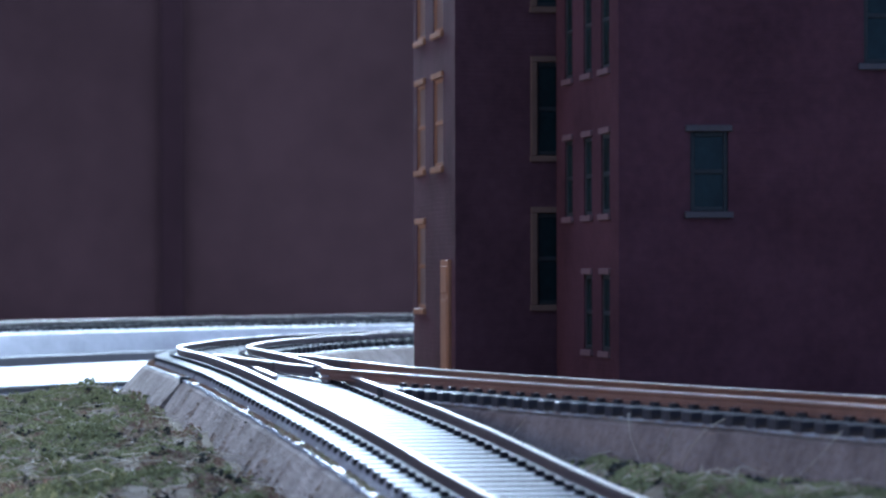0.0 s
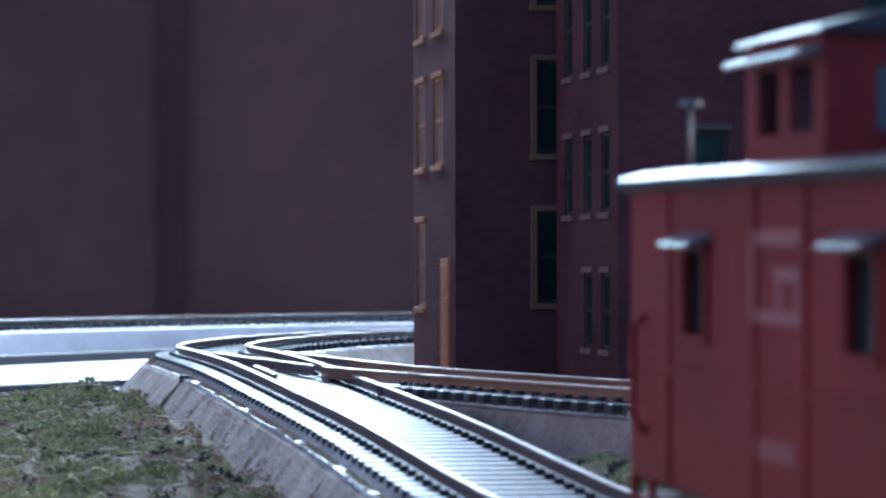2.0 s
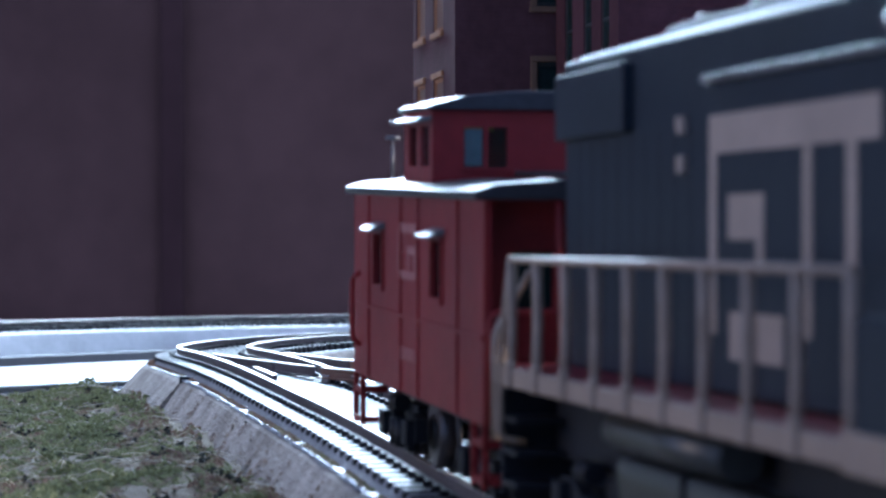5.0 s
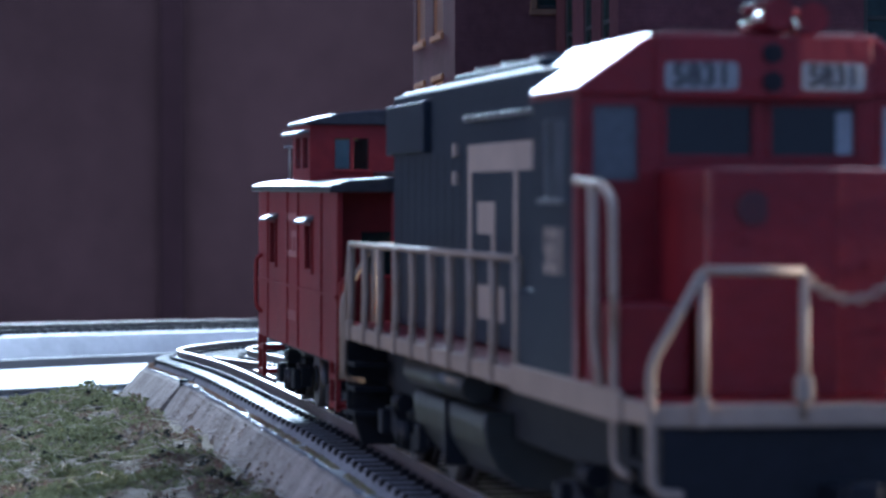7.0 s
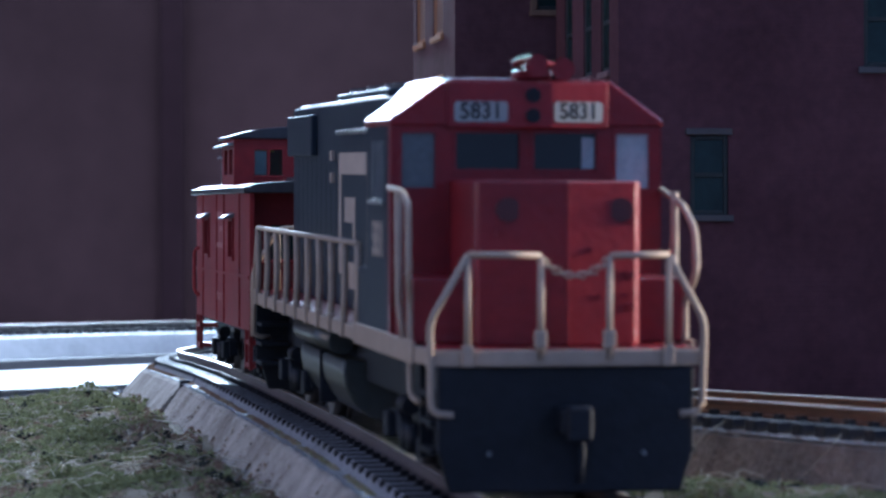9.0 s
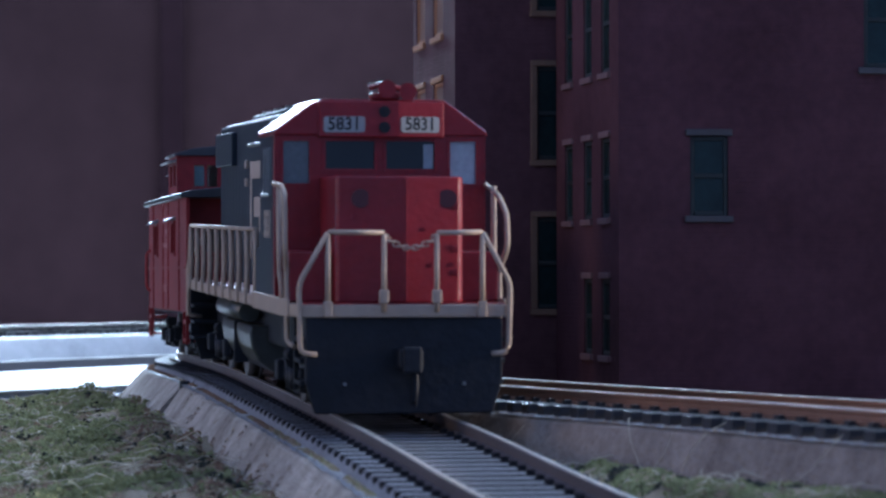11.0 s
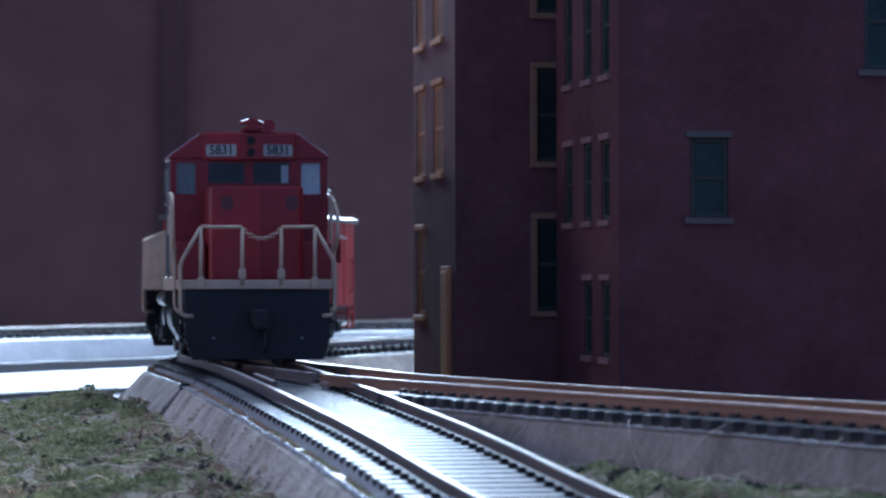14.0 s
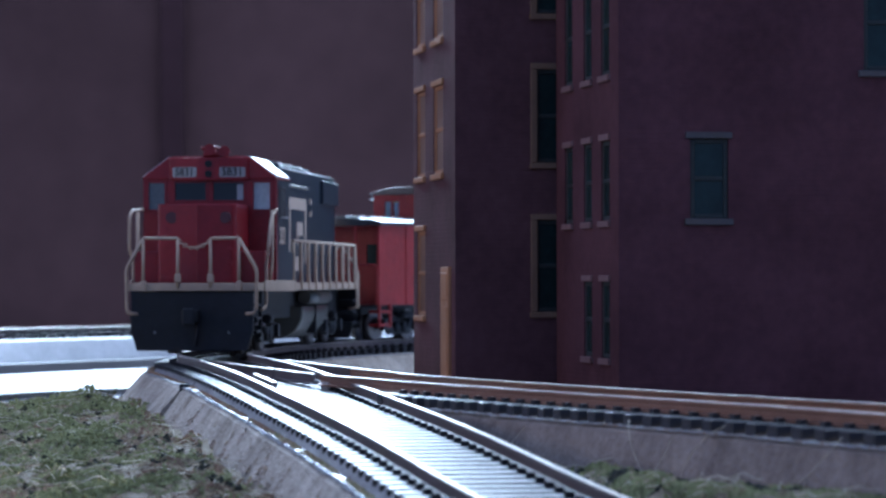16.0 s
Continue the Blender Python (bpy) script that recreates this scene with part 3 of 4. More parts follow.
# cab: front and side walls with openings, chamfered roof
cab = new("cab")
cab.parent = loco
cab.empty_display_size = 0.01
front_holes = [(-9.2, -1.0, 40.8, 45.4), (0.9, 9.0, 40.8, 45.4), (-16.2, -11.9, 38.4, 45.4), (11.6, 15.9, 38.4, 45.4)]
bm = holed_wall(bmesh.new(), -17.4, 17.4, 19.3, 46.5, front_holes, lambda u, d, z: (u, 21 + d, z), 0.9)
part("cab_front", bm, M_RED, cab)
for sx in (-1, 1):
    bm = holed_wall(bmesh.new(), 21.92, 43, 19.3, 46.5, [(26.8, 38.5, 36.8, 44.2)], lambda u, d, z: (sx * (17.4 - d), u, z), 0.9)
    part("cab_side", bm, M_BLUE, cab, "blue-grey cab side")
    g = bmesh.new()
    box(g, min(sx * 16.8, sx * 17.0), max(sx * 16.8, sx * 17.0), 26.8, 38.5, 36.8, 44.2)
    part("side_pane", g, M_GLASS, cab)
    for y in (28.4, 31.5, 35.8):
        block("window_bar", cab, (min(sx * 17.0, sx * 17.7), max(sx * 17.0, sx * 17.7), y, y + 0.6, 36.4, 44.4), M_TANK, 0.1)
    block("window_sill", cab, (min(sx * 17.0, sx * 18.0), max(sx * 17.0, sx * 18.0), 26.5, 38.8, 36.2, 36.75), M_TANK, 0.1)
    letters("5831", cab, 6.4, lambda u, v, w, sx=sx: (sx * (17.44 + w), 33.0 + sx * u, 31.4 + v), M_LETTER, 0.78)
    # red corner of the cab side below the front
    block("side_panel", cab, (min(sx * 17.36, sx * 17.55), max(sx * 17.36, sx * 17.55), 20.9, 23.4, 19.4, 46.3), M_RED, 0.0)
bm = holed_wall(bmesh.new(), -17.4, 17.4, 19.3, 46.5, [], lambda u, d, z: (u, 43.02 + d, z), 0.8)
part("cab_rear", bm, M_BLUE, cab)
for h in front_holes:
    g = bmesh.new()
    box(g, h[0], h[1], 21.4, 21.6, h[2], h[3])
    part("pane", g, M_PALE_PANE if h[0] > 10 else (M_DIM_PANE if h[0] < -10 else M_SHIELD), cab, "pane painted pale for light through the cab" if h[0] > 10 else "")
    fr = bmesh.new()
    for a in ((h[0] - 0.4, h[0], h[2] - 0.4, h[3] + 0.4), (h[1], h[1] + 0.4, h[2] - 0.4, h[3] + 0.4), (h[0], h[1], h[3], h[3] + 0.4), (h[0], h[1], h[2] - 0.4, h[2])):
        box(fr, a[0], a[1], 20.8, 21.2, a[2], a[3])
    part("window_frame", fr, M_RED, cab)
block("pale_rectangle", cab, (7.2, 8.8, 21.28, 21.39, 40.9, 44.9), M_PALE_PANE, 0.0, "pale rectangle at the windshield's right end")
bm = bmesh.new()
prism(bm, [(-17.8, 46.3), (-17.6, 47.0), (-10.8, 52.0), (-9.5, 52.3), (9.5, 52.3), (10.8, 52.0), (17.6, 47.0), (17.8, 46.3)], "y", 20.6, 44.0, 0.25)
part("cab_roof", bm, [M_RED], cab, "red cab roof with chamfered sides")
# thin overlay painted pale where the chamfer reflects light
for sx in (-1, 1):
    bm = bmesh.new()
    prism(bm, [(sx * 17.75, 46.95), (sx * 10.95, 51.95), (sx * 10.8, 52.15), (sx * 17.7, 47.2)], "y", 21.3, 43.8)
    part("chamfer_glare", bm, M_ROOF_GLARE, cab, "cab roof chamfer painted pale for its glare")
bm = bmesh.new()
prism(bm, [(-10.6, 20.9), (-10.4, 20.2), (-2.4, 18.2), (2.6, 18.2), (10.4, 20.2), (10.6, 20.9)], "z", 46.0, 51.9, 0.2)
brow = part("number_board_box", bm, M_RED, cab, "red box over the windshield")
for sx in (-1, 1):
    d = Vector((8.0 * sx, 2.0, 0)).normalized()
    out = Vector((d.y * sx, -d.x * sx, 0)).normalized()
    o = Vector((2.5 * sx, 18.2, 0)) + d * 3.9

    def put(u, v, w, o=o, d=d, out=out, sx=sx):
        p = o + d * (u * sx) + out * (0.16 + w)
        return (p.x, p.y, 48.1 + v)
    bm = bmesh.new()
    ring = []
    for a, b in ((-3.4, -1.0), (-3.1, -1.3), (3.1, -1.3), (3.4, -1.0), (3.4, 1.0), (3.1, 1.3), (-3.1, 1.3), (-3.4, 1.0)):
        ring.append((a, b))
    lo = [bm.verts.new(Vector(put(a, b, -0.3)) * MM) for a, b in ring]
    hi = [bm.verts.new(Vector(put(a, b, 0.0)) * MM) for a, b in ring]
    bm.faces.new(hi), bm.faces.new(lo[::-1])
    for k in range(8):
        bm.faces.new((lo[k], lo[(k + 1) % 8], hi[(k + 1) % 8], hi[k]))
    bmesh.ops.recalc_face_normals(bm, faces=bm.faces[:])
    part("number_board", bm, M_BOARD_PALE, brow, "pale number board lettered 5831")
    letters("5831", brow, 2.9, put, M_BLACK, 0.95)
for z in (50.2, 47.6):
    part("headlight", cylinder(bmesh.new(), (0.2, 18.1, z), "y", 0.95, 0.7, 18), M_BLACK, brow, "dark round headlight")
# horn cluster
horn = new("horn")
horn.parent = loco
horn.empty_display_size = 0.01
for x, y0, z, ln in ((0.6, 17.6, 53.9, 6.0), (4.2, 18.6, 53.5, 5.0)):
    bm = bmesh.new()
    cylinder(bm, (x, y0 + 1.2, z), "y", 1.5, 2.4, 18, 0.7)
    cylinder(bm, (x, y0 + 1.0 + ln / 2, z), "y", 0.6, ln, 12)
    part("horn_bell", bm, M_RED, horn)
rod("horn_bracket", horn, [(-2.0, 20.6, 54.2), (0.6, 20.4, 55.0), (2.6, 21.0, 54.2), (4.2, 21.8, 53.8)], 0.5, M_RED)
block("horn_base", horn, (-1.6, 3.0, 20, 24, 52.2, 53.4), M_RED, 0.3)
# long hood
bm = bmesh.new()
prism(bm, [(-10.3, 19.3), (10.3, 19.3), (10.3, 50.8), (10.0, 51.1), (-10.0, 51.1), (-10.3, 50.8)], "y", 43.9, 182, 0.3)
hood = part("long_hood", bm, M_BLUE, loco, "blue-grey long hood")
bm = bmesh.new()
prism(bm, [(-8.6, 50.9), (-6.0, 53.3), (6.0, 53.3), (8.6, 50.9)], "y", 54, 80, 0.3)
part("hood_raise", bm, M_ROOF_GLARE, hood, "raised roof section with sloped sides, painted pale for glare")
for sx in (-1, 1):
    block("radiator_box", hood, (min(sx * 10.2, sx * 11.4), max(sx * 10.2, sx * 11.4), 150, 182.3, 42.8, 49.6), M_BLUE, 0.25)
    block("blower_panel", hood, (min(sx * 10.2, sx * 11.2), max(sx * 10.2, sx * 11.2), 56, 118, 19.6, 46.0), M_BLUE, 0.25)
    for k in range(13):
        block("panel_rib", hood, (min(sx * 10.2, sx * 11.7), max(sx * 10.2, sx * 11.7), 56 + 4.8 * k, 60.2 + 4.8 * k, 46.02, 46.7), M_TANK, 0.15, "grey rib over the side panel")
    block("roof_edge", hood, (min(sx * 8.9, sx * 9.6), max(sx * 8.9, sx * 9.6), 82, 178, 50.9, 51.5), M_ROOF_GLARE, 0.25, "roof edge strip painted light for its highlight")
    for k in range(10):
        block("door_seam", hood, (min(sx * 10.25, sx * 10.33), max(sx * 10.25, sx * 10.33), 120.5 + 6 * k, 120.8 + 6 * k, 20, 42.5), M_BLACK, 0.0)
    # large emblem in cream, as plain bars
    for u0, u1, z0, z1 in ((66, 116.0, 39.9, 43.2), (113.6, 116.0, 24.6, 39.9), (84.0, 86.4, 25, 39.9), (98.1, 109.5, 32.6, 36.4), (98.1, 100.4, 29.8, 32.6),
                           (92.0, 109.0, 22.6, 26.6), (72, 74.6, 25, 39.9)):
        block("emblem_bar", hood, (min(sx * 11.15, sx * 11.3), max(sx * 11.15, sx * 11.3), u0, u1, z0, z1), M_LETTER, 0.0, "cream painted emblem")
    for z in (38.5, 42.0):
        block("grab_iron", hood, (min(sx * 10.3, sx * 10.9), max(sx * 10.3, sx * 10.9), 128, 130, z, z + 1.6), M_LETTER, 0.1)
block("brake_blister", hood, (-7.2, 7.2, 92, 150, 50.9, 52.9), M_BLUE, 0.5, "raised roof blister")
for y in (102, 121, 140):
    bm = cylinder(bmesh.new(), (0, y, 53.2), "z", 6.2, 0.8, 28)
    cylinder(bm, (0, y, 53.6), "z", 5.0, 0.3, 28)
    part("roof_fan", bm, M_ROOF, hood, "round dark roof fan housing")
block("exhaust_stack", hood, (-2, 2, 84, 90, 51.1, 53.9), M_ROOF, 0.3)
# handrails
ys = [53.0 + 13.67 * k for k in range(10)]
for sx in (-1, 1):
    rail = new("side_handrail")
    rail.parent = loco
    rail.empty_display_size = 0.01
    rod("rail_bar", rail, [(sx * 17.2, 52.6, 30.6), (sx * 17.2, 176.4, 30.5)], 0.42)
    for y in ys:
        rod("stanchion", rail, [(sx * 17.2, y, 30.4), (sx * 17.0, y + 0.6, 24), (sx * 17.3, y, 17.6)], 0.52)
        block("stanchion_foot", rail, (min(sx * 16.9, sx * 17.8), max(sx * 16.9, sx * 17.8), y - 0.9, y + 0.9, 17.2, 20.0), M_WHITE_P, 0.2)
    rod("end_rail", rail, [(sx * 17.2, 176.4, 30.4), (sx * 17.2, 181, 22.0), (sx * 17.2, 183, 11.5), (sx * 14.2, 183.5, 11.2)], 0.41)
    rod("rear_post", rail, [(sx * 12.2, 188.2, 30.2), (sx * 12.2, 188.2, 18.0)], 0.41)
    rod("rear_rail", rail, [(sx * 3.5, 188.2, 30.3), (sx * 12.2, 188.2, 30.2), (sx * 16.8, 187.8, 22.5), (sx * 16.8, 187.6, 11.2)], 0.41)
    # cab side grab rail down to the steps
    bent = [(17.6, 22.0, 38.4), (18.0, 11.0, 36.4), (18.4, 6.0, 33.4), (18.2, 4.2, 28.0)]
    flat = [(-17.6, 22.0, 38.4), (-17.9, 9.0, 38.0), (-17.9, 4.6, 36.5), (-17.9, 4.0, 28.0)]
    rod("cab_rail", rail, (bent if sx > 0 else flat) + [ (sx * 17.3, 6.6, 24.6), (sx * 17.3, 6.2, 13.0), (sx * 16.3, 4.0, 12.2)], 0.44)
    rod("cab_post", rail, [(sx * 17.7, 14.0, 38.0), (sx * 17.6, 13.6, 24.0), (sx * 17.3, 11.5, 19.5)], 0.51)
front = new("front_handrail")
front.parent = loco
front.empty_display_size = 0.01
FY = -5.9
for sx, xi in ((-1, 3.4), (1, 5.0)):
    rod("rail_bar", front, [(sx * xi, FY, 30.5), (sx * 12.3, FY, 30.6)], 0.41)
    rod("corner_rail", front, [(sx * 12.3, FY, 30.5), (sx * 16.8, FY + 0.4, 22.6), (sx * 16.6, FY + 0.6, 11.6), (sx * 13.9, FY + 0.6, 11.4)], 0.44)
    for x in (xi, 12.3):
        rod("post", front, [(sx * x, FY, 30.4), (sx * x, FY, 18.0)], 0.42)
    block("post_foot", front, (sx * xi - 0.8, sx * xi + 0.8, FY - 0.5, FY + 0.5, 19.3, 21.6), M_WHITE_P, 0.3)
    block("post_foot", front, (sx * 12.3 - 0.7, sx * 12.3 + 0.7, FY - 0.5, FY + 0.5, 17.2, 19.8), M_WHITE_P, 0.2)
bm = bmesh.new()
for k in range(11):
    u = (k + 0.5) / 11
    x, z = -3.4 + 8.4 * u, 30.1 - 2.0 * 4 * u * (1 - u)
    ring = [(x + 0.55 * math.cos(a) * 1.0, FY + (0.4 * math.sin(a) if k % 2 else 0.05 * math.sin(a)), z + (0.05 * math.sin(a) if k % 2 else 0.4 * math.sin(a))) for a in [math.tau * q / 10 for q in range(11)]]
    tube(bm, ring, 0.16, 5)
part("chain", bm, M_WHITE_P, front, "sagging off-white safety chain")

# ---- caboose ----
caboose = thing("caboose", "red model caboose with cupola, black roof and window awnings", "caboose")
W = 16.2
bm = holed_wall(bmesh.new(), 1.0, 103.0, 12.0, 37.2, [(28.5, 36.0, 24.8, 31.8), (75.5, 83.0, 24.8, 31.8)], lambda u, d, z: (-(W - d), u, z), 0.8)
part("side_wall", bm, M_CAB_RED, caboose)
bm = holed_wall(bmesh.new(), 1.0, 103.0, 12.0, 37.2, [(28.5, 36.0, 24.8, 31.8), (75.5, 83.0, 24.8, 31.8)], lambda u, d, z: (W - d, u, z), 0.8)
part("side_wall", bm, M_CAB_RED, caboose)
for y in (9.0, 94.2):
    bm = holed_wall(bmesh.new(), -W + 0.82, W - 0.82, 12.0, 37.2, [(-4, 4, 15, 33.5), (-11.5, -7, 24, 31), (7, 11.5, 24, 31)], lambda u, d, z, y=y: (u, y + d, z), 0.8)
    part("end_wall", bm, M_CAB_RED, caboose)
    block("end_door", caboose, (-4, 4, y + 0.3, y + 0.6, 15, 33.5), M_CAB_RED, 0.1)
    for a in (-11.5, 7):
        block("pane", caboose, (a, a + 4.5, y + 0.3, y + 0.5, 24, 31), M_PANE, 0.0)
for sx in (-1, 1):
    for y in (32.2, 79.2):
        block("pane", caboose, (min(sx * 15.5, sx * 15.7), max(sx * 15.5, sx * 15.7), y - 3.7, y + 3.7, 24.8, 31.8), M_PANE, 0.0)
        fr = bmesh.new()
        for a in ((y - 4.2, y - 3.5, 24.2, 32.2), (y + 3.5, y + 4.2, 24.2, 32.2), (y - 3.5, y + 3.5, 24.2, 24.9), (y - 3.5, y + 3.5, 31.6, 32.2)):
            box(fr, min(sx * 15.9, sx * 16.6), max(sx * 15.9, sx * 16.6), a[0], a[1], a[2], a[3])
        part("window_frame", fr, M_CAB_RED, caboose)
        bm = bmesh.new()
        prism(bm, [(sx * 16.1, 33.3), (sx * 16.1, 32.5), (sx * 18.3, 31.9), (sx * 18.3, 32.3)], "y", y - 5.0, y + 5.0, 0.1)
        part("window_awning", bm, M_TANK, caboose, "grey awning over the side window")
    for y in (17.5, 46, 60, 88):
        block("side_rib", caboose, (min(sx * 16.15, sx * 16.45), max(sx * 16.15, sx * 16.45), y, y + 0.5, 12.2, 37), M_CAB_RED, 0.0)
    block("belt_rail", caboose, (min(sx * 16.15, sx * 16.5), max(sx * 16.15, sx * 16.5), 1, 103, 21.4, 21.9), M_CAB_RED, 0.0)
    # left emblem uses a duller, redder colour than the right one
    for u0, u1, z0, z1 in ((48, 62, 32.2, 33.4), (60.8, 62, 26.4, 32.2), (48, 60.8, 26.4, 27.4), (48, 49.2, 27.4, 30.6), (49.2, 55, 29.6, 30.6), (53.2, 54.6, 27.4, 29.6)):
        block("emblem_bar", caboose, (min(sx * 16.1, sx * 16.32), max(sx * 16.1, sx * 16.32), u0 if sx < 0 else 110 - u1, u1 if sx < 0 else 110 - u0, z0, z1), M_LETTER_DIM if sx < 0 else M_LETTER, 0.0, "cream painted emblem")
    for k in range(4):
        block("number_bar", caboose, (min(sx * 16.1, sx * 16.3), max(sx * 16.1, sx * 16.3), 50 + 3 * k, 52 + 3 * k, 16.2, 17.8), M_LETTER_DIM, 0.0, "dull reddish painted number")
    # corner steps and end rails
    for y0, y1 in ((1.0, 8.5), (95.5, 103.0)):
        bm = bmesh.new()
        box(bm, min(sx * 12.5, sx * 16.2), max(sx * 12.5, sx * 16.2), y0, y1, 9.5, 10.3)
        box(bm, min(sx * 12.5, sx * 16.2), max(sx * 12.5, sx * 16.2), y0, y1, 5.4, 6.2)
        box(bm, min(sx * 15.6, sx * 16.3), max(sx * 15.6, sx * 16.3), y0, y0 + 0.8, 5.0, 12.2)
        box(bm, min(sx * 15.6, sx * 16.3), max(sx * 15.6, sx * 16.3), y1 - 0.8, y1, 5.0, 12.2)
        part("corner_step", bm, M_CAB_RED, caboose)
    for y in (0.6, 103.4):
        rod("end_rail", caboose, [(sx * 15.6, y, 12), (sx * 15.6, y, 24.5), (sx * 5, y, 24.5), (sx * 5, y, 12)], 0.4, M_CAB_RED)
        rod("ladder", caboose, [(sx * 8, y, 12), (sx * 8, y, 38.4)], 0.35, M_CAB_RED)
    rod("grab_iron", caboose, [(sx * 16.2, 97, 26), (sx * 17.3, 97.4, 25.4), (sx * 17.3, 97.4, 17), (sx * 16.2, 97, 16)], 0.35, M_CAB_RED)
bm = bmesh.new()
prism(bm, [(-17.4, 36.8), (-17.4, 37.8), (-15, 38.5), (-8, 39.1), (8, 39.1), (15, 38.5), (17.4, 37.8), (17.4, 36.8)], "y", 0, 104, 0.2)
part("roof", bm, M_ROOF, caboose, "black shallow-arched roof")
block("roof_walk", caboose, (-4, 4, 74, 103, 39.3, 40.0), M_ROOF, 0.1)
block("roof_walk", caboose, (-4, 4, 1, 48, 39.3, 40.0), M_ROOF, 0.1)
cup = new("cupola")
cup.parent = caboose
cup.empty_display_size = 0.01
for y in (49.6, 71.0):
    bm = holed_wall(bmesh.new(), -14, 14, 38.5, 47.6, [(-10.0, -4.6, 40.4, 45.4), (4.6, 10.0, 40.4, 45.4)], lambda u, d, z, y=y: (u, y + d, z), 0.8)
    part("cupola_wall", bm, M_CAB_RED, cup)
    for a in (-10.0, 4.6):
        block("pane", cup, (a, a + 5.4, y + 0.3, y + 0.45, 40.4, 45.4), M_GLASS, 0.0)
        # added pale card stands for light shining through from the far window
        if a < 0 and y < 60:
            block("bright_card", cup, (a + 0.1, a + 2.4, y + 0.5, y + 0.62, 40.6, 45.2), M_PALE_PANE, 0.0, "added pale card for light seen through the cupola")
        block("mullion", cup, (a + 2.4, a + 3.0, y - 0.1, y + 0.25, 40.4, 45.4), M_CAB_RED, 0.1)
        block("pane_trim", cup, (a - 0.3, a + 5.7, y - 0.3, y + 0.2, 39.9, 40.4), M_CAB_RED, 0.1)
for sx in (-1, 1):
    bm = holed_wall(bmesh.new(), 50.42, 70.98, 38.5, 47.6, [(52.5, 59, 40.6, 45.6), (62, 68.5, 40.6, 45.6)], lambda u, d, z: (sx * (14 - d), u, z), 0.8)
    part("cupola_wall", bm, M_CAB_RED, cup)
    for a in (52.5, 62):
        block("pane", cup, (min(sx * 13.4, sx * 13.6), max(sx * 13.4, sx * 13.6), a, a + 6.5, 40.6, 45.6), M_GLASS, 0.0)
    bm = bmesh.new()
    prism(bm, [(sx * 14.0, 46.9), (sx * 14.0, 46.3), (sx * 16.0, 45.9), (sx * 16.0, 46.3)], "y", 50, 71.4, 0.1)
    part("awning", bm, M_TANK, cup, "grey awning along the cupola")
bm = bmesh.new()
prism(bm, [(-14.8, 47.5), (-14.8, 48.0), (-10, 49.3), (-4, 49.9), (4, 49.9), (10, 49.3), (14.8, 48.0), (14.8, 47.5)], "y", 48.4, 73.0, 0.2)
part("cupola_roof", bm, M_ROOF, cup, "black cupola roof")
# a yellow glint in the window, drawn as an amber strip
block("amber_glint", cup, (-10.6, -6.0, 52.0, 52.4, 45.0, 45.6), M_AMBER, 0.0, "amber strip painted for the glint in the cupola window")
bm = cylinder(bmesh.new(), (7, 67, 50.4), "z", 1.0, 2.4, 14)
cylinder(bm, (7, 67, 51.4), "z", 1.6, 0.6, 14)
part("smoke_stack", bm, M_ROOF, caboose, "short black smoke stack")
bm = cylinder(bmesh.new(), (-10.8, 103.4, 41.5), "z", 0.2, 5.6, 10)
cylinder(bm, (-10.8, 103.4, 44.6), "z", 1.0, 0.5, 10)
part("brake_post", bm, M_TANK, caboose)
block("underframe", caboose, (-9, 9, 2, 102, 9.0, 12.0), M_BLACK, 0.3)
block("platform", caboose, (-15.4, 15.4, 0.5, 103.5, 11.4, 12.0), M_BLACK, 0.1)
for y in (20.0, 84.0):
    truck(caboose, y, 20.0, 4.8, 11.0, M_BLACK)
bm = bmesh.new()
box(bm, -1.5, 1.5, -7, 2, 9.2, 11.4, 0.3)
box(bm, -1.5, 1.5, 102, 110, 9.2, 11.4, 0.3)
part("coupler", bm, M_BLACK, caboose, "black couplers at both ends")


# ---- turf and crumbs ----
def specks(name, label, count, mats, place, size, flat=1.0):
    """Many small irregular foam crumbs as one mesh; place() gives a point or None."""
    verts, faces, idx = [], [], []
    for _ in range(count):
        p = place()
        if p is None:
            continue
        x, y, z, k = p
        r = random.uniform(*size)
        base = len(verts)
        a0 = random.uniform(0, math.tau)
        tilt = random.uniform(-0.5, 0.5) * r
        for q in range(4):
            a = a0 + q * math.tau / 4 + random.uniform(-0.4, 0.4)
            rr = r * random.uniform(0.6, 1.2)
            verts.append(((x + rr * math.cos(a)) * MM, (y + rr * math.sin(a)) * MM, (z + random.uniform(-0.2, 0.25) * r) * MM))
        verts.append(((x + tilt) * MM, (y + tilt * 0.6) * MM, (z + r * flat * random.uniform(0.5, 1.1)) * MM))
        faces += [(base + q, base + (q + 1) % 4, base + 4) for q in range(4)]
        idx += [k] * 4
    me = bpy.data.meshes.new(name)
    me.from_pydata(verts, [], faces)
    for m in mats:
        me.materials.append(m)
    me.polygons.foreach_set("material_index", idx)
    return tagged(new(name, me), label, "turf", kind="stuff")


